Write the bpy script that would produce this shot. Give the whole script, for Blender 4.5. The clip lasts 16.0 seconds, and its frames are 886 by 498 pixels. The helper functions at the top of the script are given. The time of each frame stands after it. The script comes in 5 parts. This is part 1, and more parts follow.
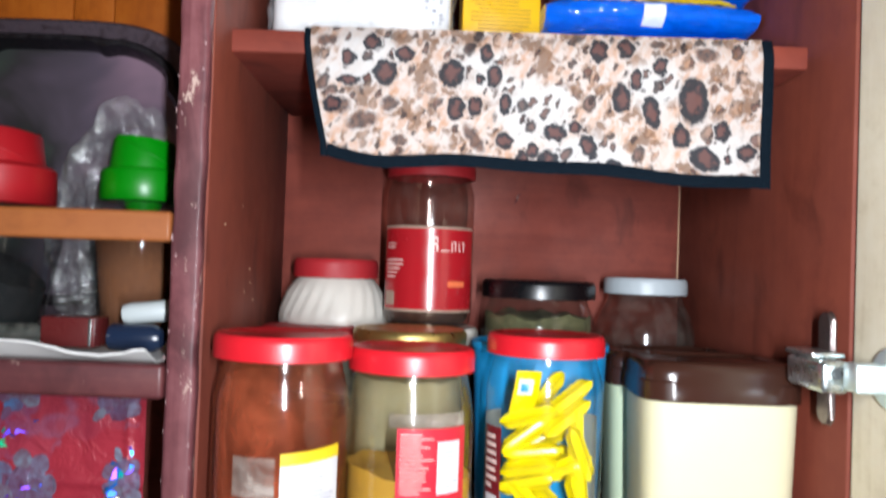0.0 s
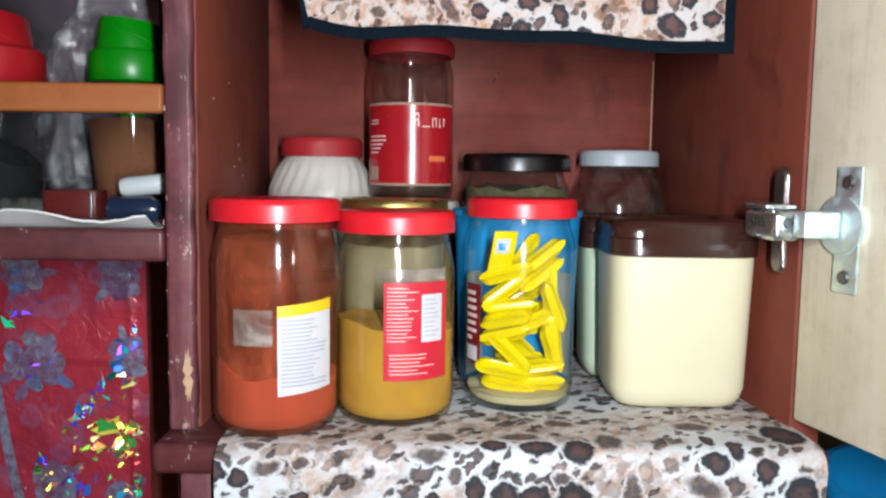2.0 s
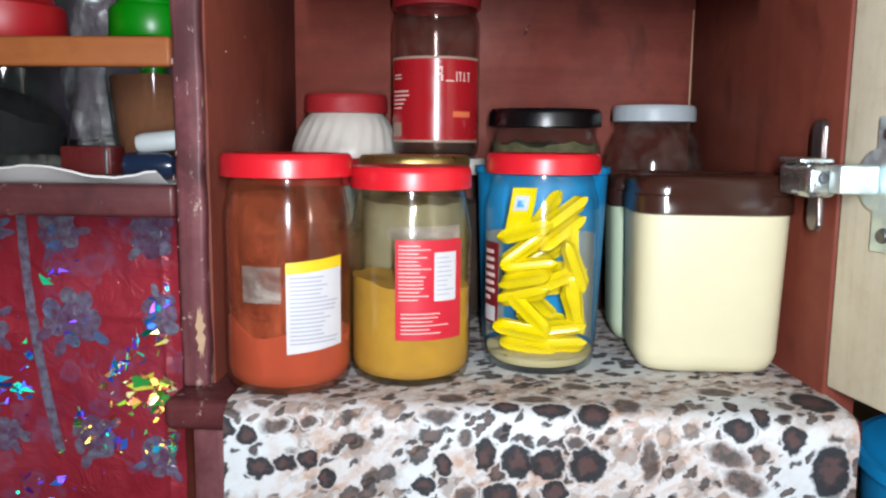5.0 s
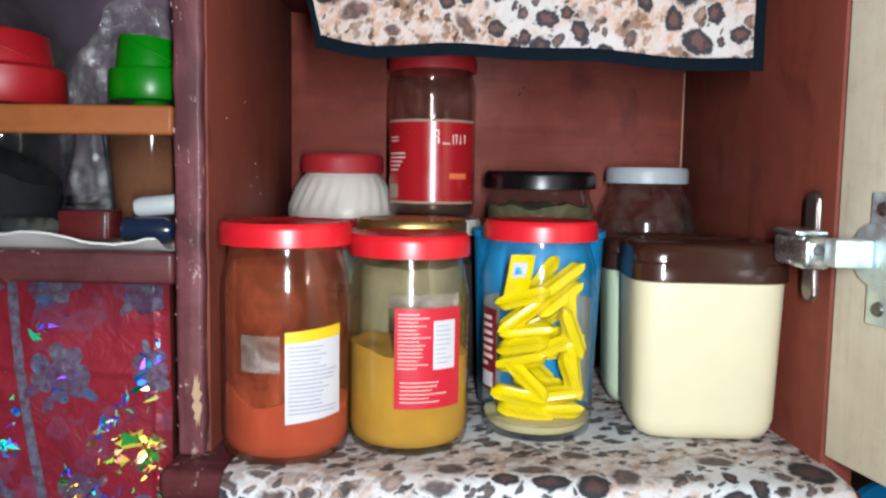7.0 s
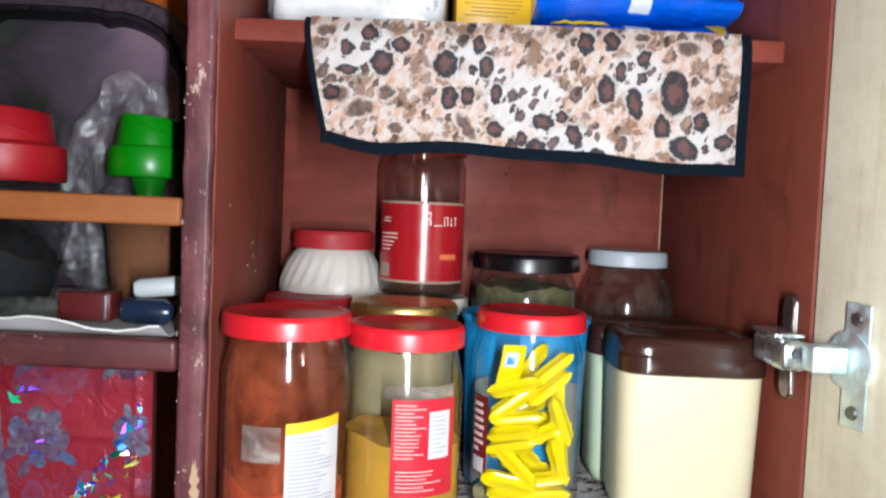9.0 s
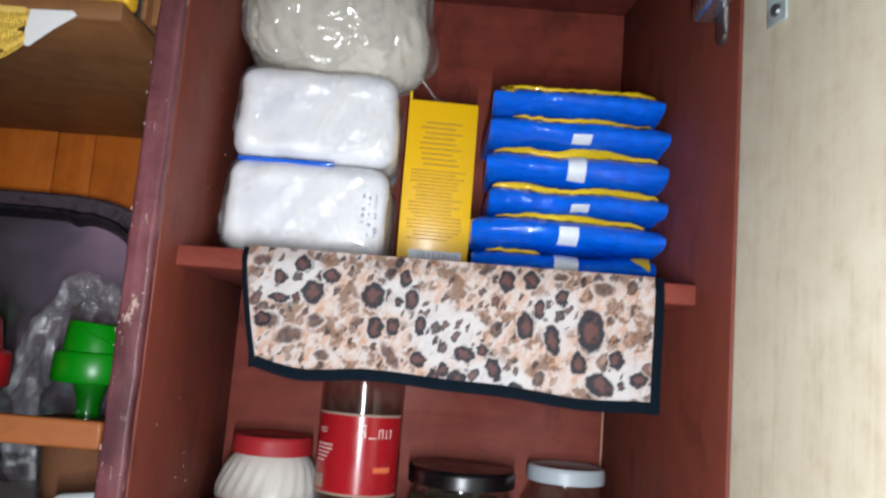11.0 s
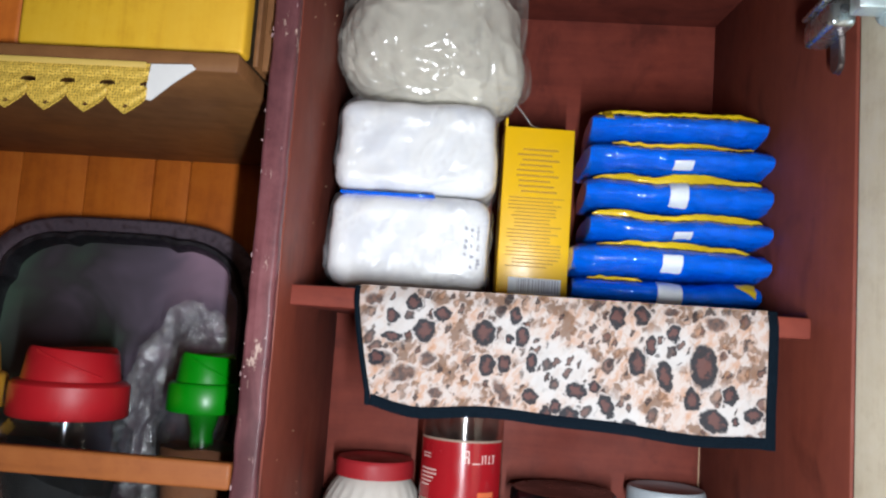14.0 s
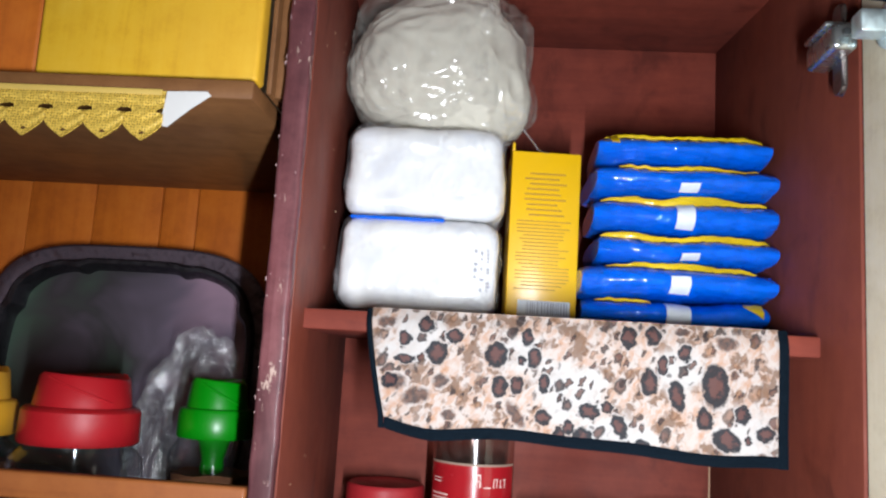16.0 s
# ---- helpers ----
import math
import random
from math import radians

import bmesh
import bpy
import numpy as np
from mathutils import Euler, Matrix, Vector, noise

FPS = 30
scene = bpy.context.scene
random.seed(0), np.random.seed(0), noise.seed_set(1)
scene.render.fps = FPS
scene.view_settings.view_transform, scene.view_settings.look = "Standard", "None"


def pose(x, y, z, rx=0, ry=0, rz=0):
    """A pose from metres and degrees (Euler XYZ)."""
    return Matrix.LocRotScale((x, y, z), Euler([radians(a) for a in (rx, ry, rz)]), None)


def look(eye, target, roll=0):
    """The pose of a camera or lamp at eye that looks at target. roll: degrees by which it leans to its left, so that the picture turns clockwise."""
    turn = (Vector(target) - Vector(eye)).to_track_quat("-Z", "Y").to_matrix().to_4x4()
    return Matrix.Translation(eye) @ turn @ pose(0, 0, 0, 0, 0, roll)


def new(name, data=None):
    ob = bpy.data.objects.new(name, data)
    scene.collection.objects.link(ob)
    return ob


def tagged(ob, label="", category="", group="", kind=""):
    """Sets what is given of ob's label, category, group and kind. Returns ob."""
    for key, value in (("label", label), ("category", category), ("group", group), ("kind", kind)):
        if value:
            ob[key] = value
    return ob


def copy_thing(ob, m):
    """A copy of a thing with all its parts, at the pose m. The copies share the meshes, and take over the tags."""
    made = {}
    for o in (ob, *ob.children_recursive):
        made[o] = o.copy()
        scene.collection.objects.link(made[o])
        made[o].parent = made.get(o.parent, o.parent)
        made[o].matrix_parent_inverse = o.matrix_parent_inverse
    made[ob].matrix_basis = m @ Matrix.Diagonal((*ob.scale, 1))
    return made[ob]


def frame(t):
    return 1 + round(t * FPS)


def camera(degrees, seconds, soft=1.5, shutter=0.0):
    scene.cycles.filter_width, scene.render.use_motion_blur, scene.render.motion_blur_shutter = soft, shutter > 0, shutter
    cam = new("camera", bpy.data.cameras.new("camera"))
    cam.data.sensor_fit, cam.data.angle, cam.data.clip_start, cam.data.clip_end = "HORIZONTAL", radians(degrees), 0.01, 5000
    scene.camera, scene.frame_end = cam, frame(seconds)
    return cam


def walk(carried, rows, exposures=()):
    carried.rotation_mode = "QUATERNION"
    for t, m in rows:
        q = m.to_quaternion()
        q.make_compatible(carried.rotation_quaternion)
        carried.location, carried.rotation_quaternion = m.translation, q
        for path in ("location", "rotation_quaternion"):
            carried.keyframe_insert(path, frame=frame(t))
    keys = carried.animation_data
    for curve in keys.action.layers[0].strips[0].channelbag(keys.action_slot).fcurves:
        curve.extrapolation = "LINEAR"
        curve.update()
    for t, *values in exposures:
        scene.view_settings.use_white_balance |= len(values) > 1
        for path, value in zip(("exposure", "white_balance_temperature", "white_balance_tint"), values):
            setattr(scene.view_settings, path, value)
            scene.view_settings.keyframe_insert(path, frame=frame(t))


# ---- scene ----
cam = camera(57.9, 16.0, 2.3, 0.5)
PATH = [
    (0, (0.015, 0.026, 1.494), (-0.002, 2.026, 1.54), 2.0),
    (0.5, (0.027, 0.013, 1.476), (0.003, 2.012, 1.403), 3.1),
    (1, (0.018, 0.003, 1.464), (-0.014, 2.0, 1.355), 2.7),
    (1.5, (0.014, 0.007, 1.46), (0.024, 1.993, 1.221), 2.1),
    (2, (0.02, -0.009, 1.467), (0.041, 1.982, 1.278), 0.8),
    (2.5, (0.018, -0.007, 1.461), (-0.01, 1.988, 1.322), 0.1),
    (3, (0.009, -0.004, 1.46), (-0.06, 1.99, 1.323), -0.4),
    (3.5, (0.009, 0.001, 1.456), (-0.072, 1.992, 1.276), -0.6),
    (4, (0.005, 0.006, 1.452), (-0.071, 1.991, 1.225), -0.6),
    (4.2, (0.019, 0.008, 1.456), (-0.075, 1.987, 1.185), -0.2),
    (6.3, (0.058, 0.008, 1.462), (-0.053, 1.985, 1.18), 1.2),
    (6.5, (0.045, 0.006, 1.463), (-0.038, 1.99, 1.223), 1.0),
    (7, (0.039, 0.008, 1.481), (-0.044, 1.998, 1.296), 0.9),
    (7.5, (0.026, 0.001, 1.483), (0.022, 1.998, 1.375), 1.5),
    (8, (0.016, 0.003, 1.487), (0.022, 2.001, 1.388), 2.2),
    (8.2, (0.018, 0.001, 1.492), (0.013, 1.998, 1.384), 2.2),
    (10.3, (0.005, -0.022, 1.57), (0.054, 1.976, 1.633), 3.1),
    (10.5, (0.013, -0.023, 1.573), (0.064, 1.971, 1.718), 3.1),
    (11, (0.068, -0.034, 1.586), (0.051, 1.948, 1.855), 4.6),
    (11.5, (0.095, -0.056, 1.609), (-0.013, 1.92, 1.899), 4.5),
    (12, (0.054, -0.051, 1.611), (-0.133, 1.917, 1.914), 4.4),
    (12.5, (0.027, -0.058, 1.617), (-0.139, 1.912, 1.923), 4.1),
    (13, (0.031, -0.047, 1.618), (-0.077, 1.938, 1.843), 4.5),
    (13.5, (0.03, -0.028, 1.627), (-0.089, 1.959, 1.824), 4.3),
    (14, (0.018, -0.046, 1.627), (-0.116, 1.938, 1.835), 4.0),
    (14.5, (0.024, -0.047, 1.628), (-0.11, 1.933, 1.877), 4.0),
    (15, (0.021, -0.06, 1.629), (-0.114, 1.917, 1.899), 3.7),
    (15.5, (0.014, -0.055, 1.623), (-0.119, 1.921, 1.904), 3.5),
    (16, (0.007, -0.052, 1.62), (-0.123, 1.924, 1.902), 3.5),
]
EXPOSURES = [(0, 0.28), (0.5, -0.02), (1, -0.06), (1.5, -0.08), (2, -0.04), (2.5, 0.04), (3, 0.0), (4.2, -0.04), (6.5, -0.12), (8, 0.0), (10.5, 0.14), (11, -0.12), (11.5, -0.03), (12.5, 0.02), (13.5, 0.18), (14, 0.04), (14.5, 0.08), (15.5, 0.1), (16, 0.22)]
walk(cam, [(t, look(eye, target, roll)) for t, eye, target, roll in PATH], EXPOSURES)

# ---------------------------------------------------------------- world and light
world = bpy.data.worlds.new("sky")
scene.world = world
world.use_nodes = True
wn = world.node_tree
sky = wn.nodes.new("ShaderNodeTexSky")
sky.sky_type, sky.sun_disc = "NISHITA", False
sky.sun_elevation, sky.sun_rotation = radians(35), radians(200)
wn.links.new(sky.outputs[0], wn.nodes["Background"].inputs[0])
wn.nodes["Background"].inputs[1].default_value = 0.08

# the torch of the phone that films, beside its lens
torch = new("phone_torch", bpy.data.lights.new("phone_torch", "AREA"))
torch.data.shape, torch.data.size, torch.data.size_y = "RECTANGLE", 0.014, 0.21
torch.data.energy, torch.data.color = 8.0, (0.93, 0.99, 1.07)
torch.matrix_world = look((0.080, -0.075, 1.505), (0.05, 0.7, 1.54))


# ---------------------------------------------------------------- materials
class Mat:
    """A node material under construction."""

    def __init__(self, name, rough=0.5, metal=0.0, spec=0.5, coat=0.0):
        self.m = bpy.data.materials.new(name)
        self.m.use_nodes = True
        self.t = self.m.node_tree
        self.n, self.l = self.t.nodes, self.t.links
        self.b = self.n["Principled BSDF"]
        self.out = self.n["Material Output"]
        self.b.inputs["Roughness"].default_value = rough
        self.b.inputs["Metallic"].default_value = metal
        self.b.inputs["Specular IOR Level"].default_value = spec
        self.b.inputs["Coat Weight"].default_value = coat
        self.b.inputs["Coat Roughness"].default_value = 0.12
        self.co = self.n.new("ShaderNodeTexCoord").outputs["Object"]

    def node(self, kind, **values):
        nd = self.n.new(kind)
        for key, v in values.items():
            nd.inputs[key.replace("_", " ")].default_value = v
        return nd

    def scaled(self, sx, sy, sz, source=None, rot=None):
        """Coordinates turned by rot, then stretched."""
        if rot:
            tn = self.n.new("ShaderNodeMapping")
            tn.inputs["Rotation"].default_value = rot
            self.l.new(source or self.co, tn.inputs[0])
            source = tn.outputs[0]
        mp = self.n.new("ShaderNodeMapping")
        mp.inputs["Scale"].default_value = (sx, sy, sz)
        self.l.new(source or self.co, mp.inputs[0])
        return mp.outputs[0]

    def noise(self, vec=None, scale=10.0, detail=4.0, rough=0.55, distortion=0.0):
        nd = self.n.new("ShaderNodeTexNoise")
        nd.inputs["Scale"].default_value, nd.inputs["Detail"].default_value = scale, detail
        nd.inputs["Roughness"].default_value, nd.inputs["Distortion"].default_value = rough, distortion
        self.l.new(vec or self.co, nd.inputs["Vector"])
        return nd.outputs["Fac"]

    def ramp(self, fac, *stops, hard=False):
        nd = self.n.new("ShaderNodeValToRGB")
        if hard:
            nd.color_ramp.interpolation = "CONSTANT"
        el = nd.color_ramp.elements
        while len(el) < len(stops):
            el.new(0.5)
        for e, (p, c) in zip(el, stops):
            e.position, e.color = p, (*c, 1) if len(c) == 3 else c
        self.l.new(fac, nd.inputs[0])
        return nd.outputs[0]

    def mix(self, fac, a, b, mode="MIX"):
        nd = self.n.new("ShaderNodeMix")
        nd.data_type, nd.blend_type = "RGBA", mode
        for sock, v in ((nd.inputs[0], fac), (nd.inputs[6], a), (nd.inputs[7], b)):
            if isinstance(v, bpy.types.NodeSocket):
                self.l.new(v, sock)
            elif isinstance(v, (int, float)):
                sock.default_value = v
            else:
                sock.default_value = (*v, 1)
        return nd.outputs[2]

    def maths(self, op, a, b=0.0, c=0.0):
        nd = self.n.new("ShaderNodeMath")
        nd.operation = op
        for sock, v in zip(nd.inputs, (a, b, c)):
            if isinstance(v, bpy.types.NodeSocket):
                self.l.new(v, sock)
            else:
                sock.default_value = v
        return nd.outputs[0]

    def color(self, c):
        if isinstance(c, bpy.types.NodeSocket):
            self.l.new(c, self.b.inputs["Base Color"])
        else:
            self.b.inputs["Base Color"].default_value = (*c, 1)
        return self

    def roughness(self, s):
        self.l.new(s, self.b.inputs["Roughness"])
        return self

    def bump(self, height, strength=0.3, distance=0.001):
        nd = self.n.new("ShaderNodeBump")
        nd.inputs["Strength"].default_value, nd.inputs["Distance"].default_value = strength, distance
        self.l.new(height, nd.inputs["Height"])
        self.l.new(nd.outputs[0], self.b.inputs["Normal"])
        return nd.outputs[0]


def board(name, dark, mid, pale, axis="z", rough=0.6, coat=0.0, wear=0.0):
    """Painted or varnished boards with grain along an axis."""
    m = Mat(name, rough, spec=0.3, coat=coat)
    s = {"x": (6, 90, 90), "y": (90, 6, 90), "z": (90, 90, 6)}[axis]
    grain = m.maths("ADD", m.maths("MULTIPLY", m.noise(m.scaled(*s), 1.0, 6, 0.65, 0.6), 0.45), m.maths("MULTIPLY", m.noise(None, 40, 6, 0.7), 0.55))
    blot = m.noise(None, 9, 4)
    c = m.ramp(grain, (0.3, dark), (0.5, mid), (0.72, pale))
    c = m.mix(m.ramp(blot, (0.35, (0, 0, 0)), (0.75, (0.55,) * 3)), c, dark)
    stain = m.noise(m.scaled(1, 1, 0.55), 21, 4, 0.6, 0.8)
    if "red" in name or "maroon" in name:
        c = m.mix(m.ramp(stain, (0.56, (0, 0, 0)), (0.70, (0.5,) * 3)), c, tuple(0.45 * v for v in dark))
    if wear:
        w = m.noise(m.scaled(1, 1, 0.35), 75, 6, 0.75)
        c = m.mix(m.ramp(w, (0.66 - 0.1 * wear, (0, 0, 0)), (0.70 - 0.1 * wear, (0.8,) * 3)), c, (0.5, 0.36, 0.30))
    m.color(c)
    m.roughness(m.ramp(blot, (0.3, (rough - 0.1,) * 3), (0.7, (rough + 0.2,) * 3)))
    m.bump(grain, 0.35, 0.0006)
    return m.m


def plastic(name, col, rough=0.3, tone=0.12, bump=0.1):
    m = Mat(name, rough)
    n1, n2 = m.noise(None, 25, 4), m.noise(None, 400, 2)
    m.color(m.mix(m.ramp(n1, (0.35, (0, 0, 0)), (0.75, (tone * 2,) * 3)), col, tuple(v * 0.55 for v in col)))
    m.roughness(m.ramp(n1, (0.3, (rough * 0.8,) * 3), (0.7, (min(1, rough * 1.5),) * 3)))
    m.bump(n2, bump, 0.0003)
    return m.m


def powder(name, a, b, scale=260):
    m = Mat(name, 0.85)
    n1, n2 = m.noise(None, scale, 5, 0.7), m.noise(None, 30, 3)
    m.color(m.mix(m.ramp(n2, (0.35, (0, 0, 0)), (0.7, (1, 1, 1))), m.ramp(n1, (0.3, a), (0.7, b)), a))
    m.bump(n1, 0.6, 0.0008)
    return m.m


def glass(name, tint=(0.95, 0.97, 0.96), dust=0.05, soil=(0.6, 0.57, 0.5), blotch=60, rough=0.11):
    """Thin glass: clear, with the gloss that its angle gives, and a film of dust."""
    m = Mat(name)
    tr, gl, mx = m.n.new("ShaderNodeBsdfTransparent"), m.n.new("ShaderNodeBsdfGlossy"), m.n.new("ShaderNodeMixShader")
    tr.inputs[0].default_value = (*tint, 1)
    gl.inputs["Roughness"].default_value = rough
    fr = m.n.new("ShaderNodeLayerWeight")
    fr.inputs["Blend"].default_value = 0.5
    m.l.new(m.maths("MULTIPLY_ADD", m.maths("POWER", fr.outputs["Facing"], 4.0), 0.75, 0.045), mx.inputs[0])
    m.l.new(tr.outputs[0], mx.inputs[1])
    m.l.new(gl.outputs[0], mx.inputs[2])
    df, m2 = m.n.new("ShaderNodeBsdfDiffuse"), m.n.new("ShaderNodeMixShader")
    df.inputs[0].default_value = (*soil, 1)
    m.l.new(m.ramp(m.noise(None, blotch, 5, 0.6, 0.5), (0.4, (dust * 0.3,) * 3), (0.66, (min(0.8, dust * 1.9),) * 3)), m2.inputs[0])
    m.l.new(mx.outputs[0], m2.inputs[1])
    m.l.new(df.outputs[0], m2.inputs[2])
    m.l.new(m2.outputs[0], m.out.inputs[0])
    return m.m


def film(name, tint, milk, crumple=120, strength=1.0, rough=0.16, gloss=0.07):
    """Thin plastic film: partly clear, milky and glossy, with sharp creases."""
    m = Mat(name, rough, spec=0.8)
    m.color(tint)
    v = m.node("ShaderNodeTexVoronoi", Scale=crumple)
    m.l.new(m.co, v.inputs["Vector"])
    n1 = m.noise(None, crumple * 0.6, 5, 0.7, 1.5)
    normal = m.bump(m.maths("ADD", n1, v.outputs["Distance"]), strength, 0.003)
    tr, mx = m.n.new("ShaderNodeBsdfTransparent"), m.n.new("ShaderNodeMixShader")
    m.l.new(m.ramp(n1, (0.40, (milk * 0.35,) * 3), (0.55, (milk,) * 3), (0.68, (min(1, milk * 3.0),) * 3)), mx.inputs[0])
    m.l.new(tr.outputs[0], mx.inputs[1])
    m.l.new(m.b.outputs[0], mx.inputs[2])
    gl, m2 = m.n.new("ShaderNodeBsdfGlossy"), m.n.new("ShaderNodeMixShader")
    gl.inputs["Roughness"].default_value = rough
    m.l.new(normal, gl.inputs["Normal"])
    m2.inputs[0].default_value = gloss
    m.l.new(mx.outputs[0], m2.inputs[1])
    m.l.new(gl.outputs[0], m2.inputs[2])
    m.l.new(m2.outputs[0], m.out.inputs[0])
    return m.m


def leopard(name, size, pale, tan, dark, heart, rings=(), blots=(), pools=(), lean=0.6, brown=0.5, ink=0.4):
    """Printed leopard cloth on the cloth's own metres: a tan ground with pale pools, faint brown blots, dark rings with
    brown hearts, and small ragged marks between them. A spot is (across, down, half width, half height[, turn])."""
    m = Mat(name, 0.8, spec=0.25)
    uv3 = m.scaled(1, 1, 1, m.n.new("ShaderNodeTexCoord").outputs["UV"])

    def bent(scale, amount):
        warp = m.n.new("ShaderNodeTexNoise")
        warp.inputs["Scale"].default_value, warp.inputs["Detail"].default_value = scale, 3
        m.l.new(uv3, warp.inputs["Vector"])
        mid = m.n.new("ShaderNodeVectorMath")
        mid.operation = "SUBTRACT"
        mid.inputs[1].default_value = (0.5, 0.5, 0.5)
        m.l.new(warp.outputs["Color"], mid.inputs[0])
        off = m.n.new("ShaderNodeVectorMath")
        off.operation = "MULTIPLY_ADD"
        off.inputs[1].default_value = (amount, amount, 0)
        m.l.new(mid.outputs[0], off.inputs[0])
        m.l.new(uv3, off.inputs[2])
        return off.outputs[0]

    ragged = bent(2.6 / size, size * 0.55)
    loose = bent(0.8 / size, size * 2.0)

    def nearest(spots, source):
        """Half the distance to the nearest spot, in units of that spot's size."""
        best = None
        for x, z, rx, rz, *turn in spots:
            mp = m.n.new("ShaderNodeMapping")
            mp.vector_type = "TEXTURE"
            mp.inputs["Location"].default_value = (x, z, 0)
            mp.inputs["Rotation"].default_value = (0, 0, radians(turn[0]) if turn else 0)
            mp.inputs["Scale"].default_value = (rx, rz, 1)
            m.l.new(source, mp.inputs[0])
            ln = m.n.new("ShaderNodeVectorMath")
            ln.operation = "LENGTH"
            m.l.new(mp.outputs[0], ln.inputs[0])
            best = ln.outputs["Value"] if best is None else m.maths("MINIMUM", best, ln.outputs["Value"])
        return m.maths("MULTIPLY", best, 0.5) if best is not None else m.maths("ADD", 1.0, 0.0)

    clouds = m.noise(loose, 0.55 / size, 4, 0.6, 0.4)
    if pools:
        field = m.maths("MULTIPLY_ADD", m.maths("SUBTRACT", clouds, 0.5), 0.9, nearest(pools, loose))
        white = m.ramp(field, (0.30, (0.9,) * 3), (0.62, (0.08,) * 3))
    else:
        white = m.ramp(clouds, (0.45, (0, 0, 0)), (0.56, (1, 1, 1)))
    strands = m.noise(m.scaled(1, 0.4, 1, ragged, (0, 0, lean)), 2.6 / size, 3, 0.6)
    cream = tuple(0.72 * a + 0.28 * b for a, b in zip(pale, tan))
    ground = m.mix(m.ramp(strands, (0.44, (0, 0, 0)), (0.68, (1, 1, 1))), cream, tan)
    c = m.mix(white, ground, m.mix(m.ramp(strands, (0.5, (0, 0, 0)), (0.75, (0.5,) * 3)), pale, cream))
    rust = tuple(0.36 * v for v in tan)
    rings_d = m.maths("MULTIPLY_ADD", m.maths("SUBTRACT", strands, 0.5), 0.22, nearest(rings, ragged))
    blots_d = nearest(blots, ragged)
    free = m.ramp(m.maths("MINIMUM", rings_d, blots_d), (0.60, (0, 0, 0)), (0.68, (1, 1, 1)))
    # soft brown mottles on the tan ground
    mott = m.noise(m.scaled(1, 0.8, 1, ragged, (0, 0, lean)), 0.95 / size, 3, 0.6)
    mm = m.maths("MULTIPLY", m.ramp(mott, (0.51, (0, 0, 0)), (0.58, (1, 1, 1))), m.maths("MULTIPLY", free, m.maths("SUBTRACT", 1.0, white)))
    c = m.mix(m.maths("MULTIPLY", mm, brown), c, rust)
    # ragged marks of two sizes, inky on the pale pools and browner on the tan ground
    for scale, tall, keep, reach in ((1.15, 0.72, 0.90, 0.44), (2.3, 0.55, 0.75, 0.44)):
        v = m.node("ShaderNodeTexVoronoi", Scale=scale / size, Randomness=0.95)
        m.l.new(m.scaled(1.0, tall, 1, ragged, (0, 0, lean)), v.inputs["Vector"])
        sep = m.n.new("ShaderNodeSeparateColor")
        m.l.new(v.outputs["Color"], sep.inputs[0])
        frayed = m.maths("MULTIPLY_ADD", m.maths("SUBTRACT", strands, 0.5), 0.45, v.outputs["Distance"])
        d = m.maths("MULTIPLY_ADD", sep.outputs[0], 0.20, frayed)
        on = m.maths("MULTIPLY", m.maths("GREATER_THAN", sep.outputs[1], 1 - keep), free)
        mark = m.maths("MULTIPLY", m.ramp(d, (reach - 0.03, (1, 1, 1)), (reach + 0.06, (0, 0, 0))), on)
        hollow = m.ramp(d, (reach - 0.22, (1, 1, 1)), (reach - 0.10, (0, 0, 0)))
        inky = m.maths("MAXIMUM", white, m.maths("MULTIPLY", m.maths("GREATER_THAN", sep.outputs[2], 1 - ink), 0.85))
        tone = m.mix(inky, m.mix(m.maths("MULTIPLY", hollow, 0.7), rust, tan), m.mix(m.maths("MULTIPLY", hollow, 0.85), dark, heart))
        c = m.mix(m.maths("MULTIPLY", mark, m.maths("MULTIPLY_ADD", inky, 0.25, 0.68)), c, tone)
    # faint blots, then the rings with their hearts
    mid = tuple(0.5 * a + 0.5 * b for a, b in zip(heart, rust))
    bl = m.ramp(blots_d, (0.36, (1, 1, 1)), (0.58, (0, 0, 0)))
    grain = m.noise(ragged, 3.0 / size, 3, 0.6)
    c = m.mix(m.maths("MULTIPLY", bl, 0.9), c, m.mix(m.ramp(grain, (0.40, (0, 0, 0)), (0.56, (1, 1, 1))), mid, m.mix(0.75, mid, dark)))
    outer = m.ramp(rings_d, (0.50, (1, 1, 1)), (0.60, (0, 0, 0)))
    inner = m.ramp(m.maths("MULTIPLY_ADD", m.maths("SUBTRACT", grain, 0.5), 0.7, rings_d), (0.20, (1, 1, 1)), (0.36, (0, 0, 0)))
    c = m.mix(m.maths("MULTIPLY", outer, 0.96), c, m.mix(inner, dark, heart))
    m.color(c)
    m.bump(m.noise(uv3, 900, 2), 0.25, 0.0004)
    return m.m


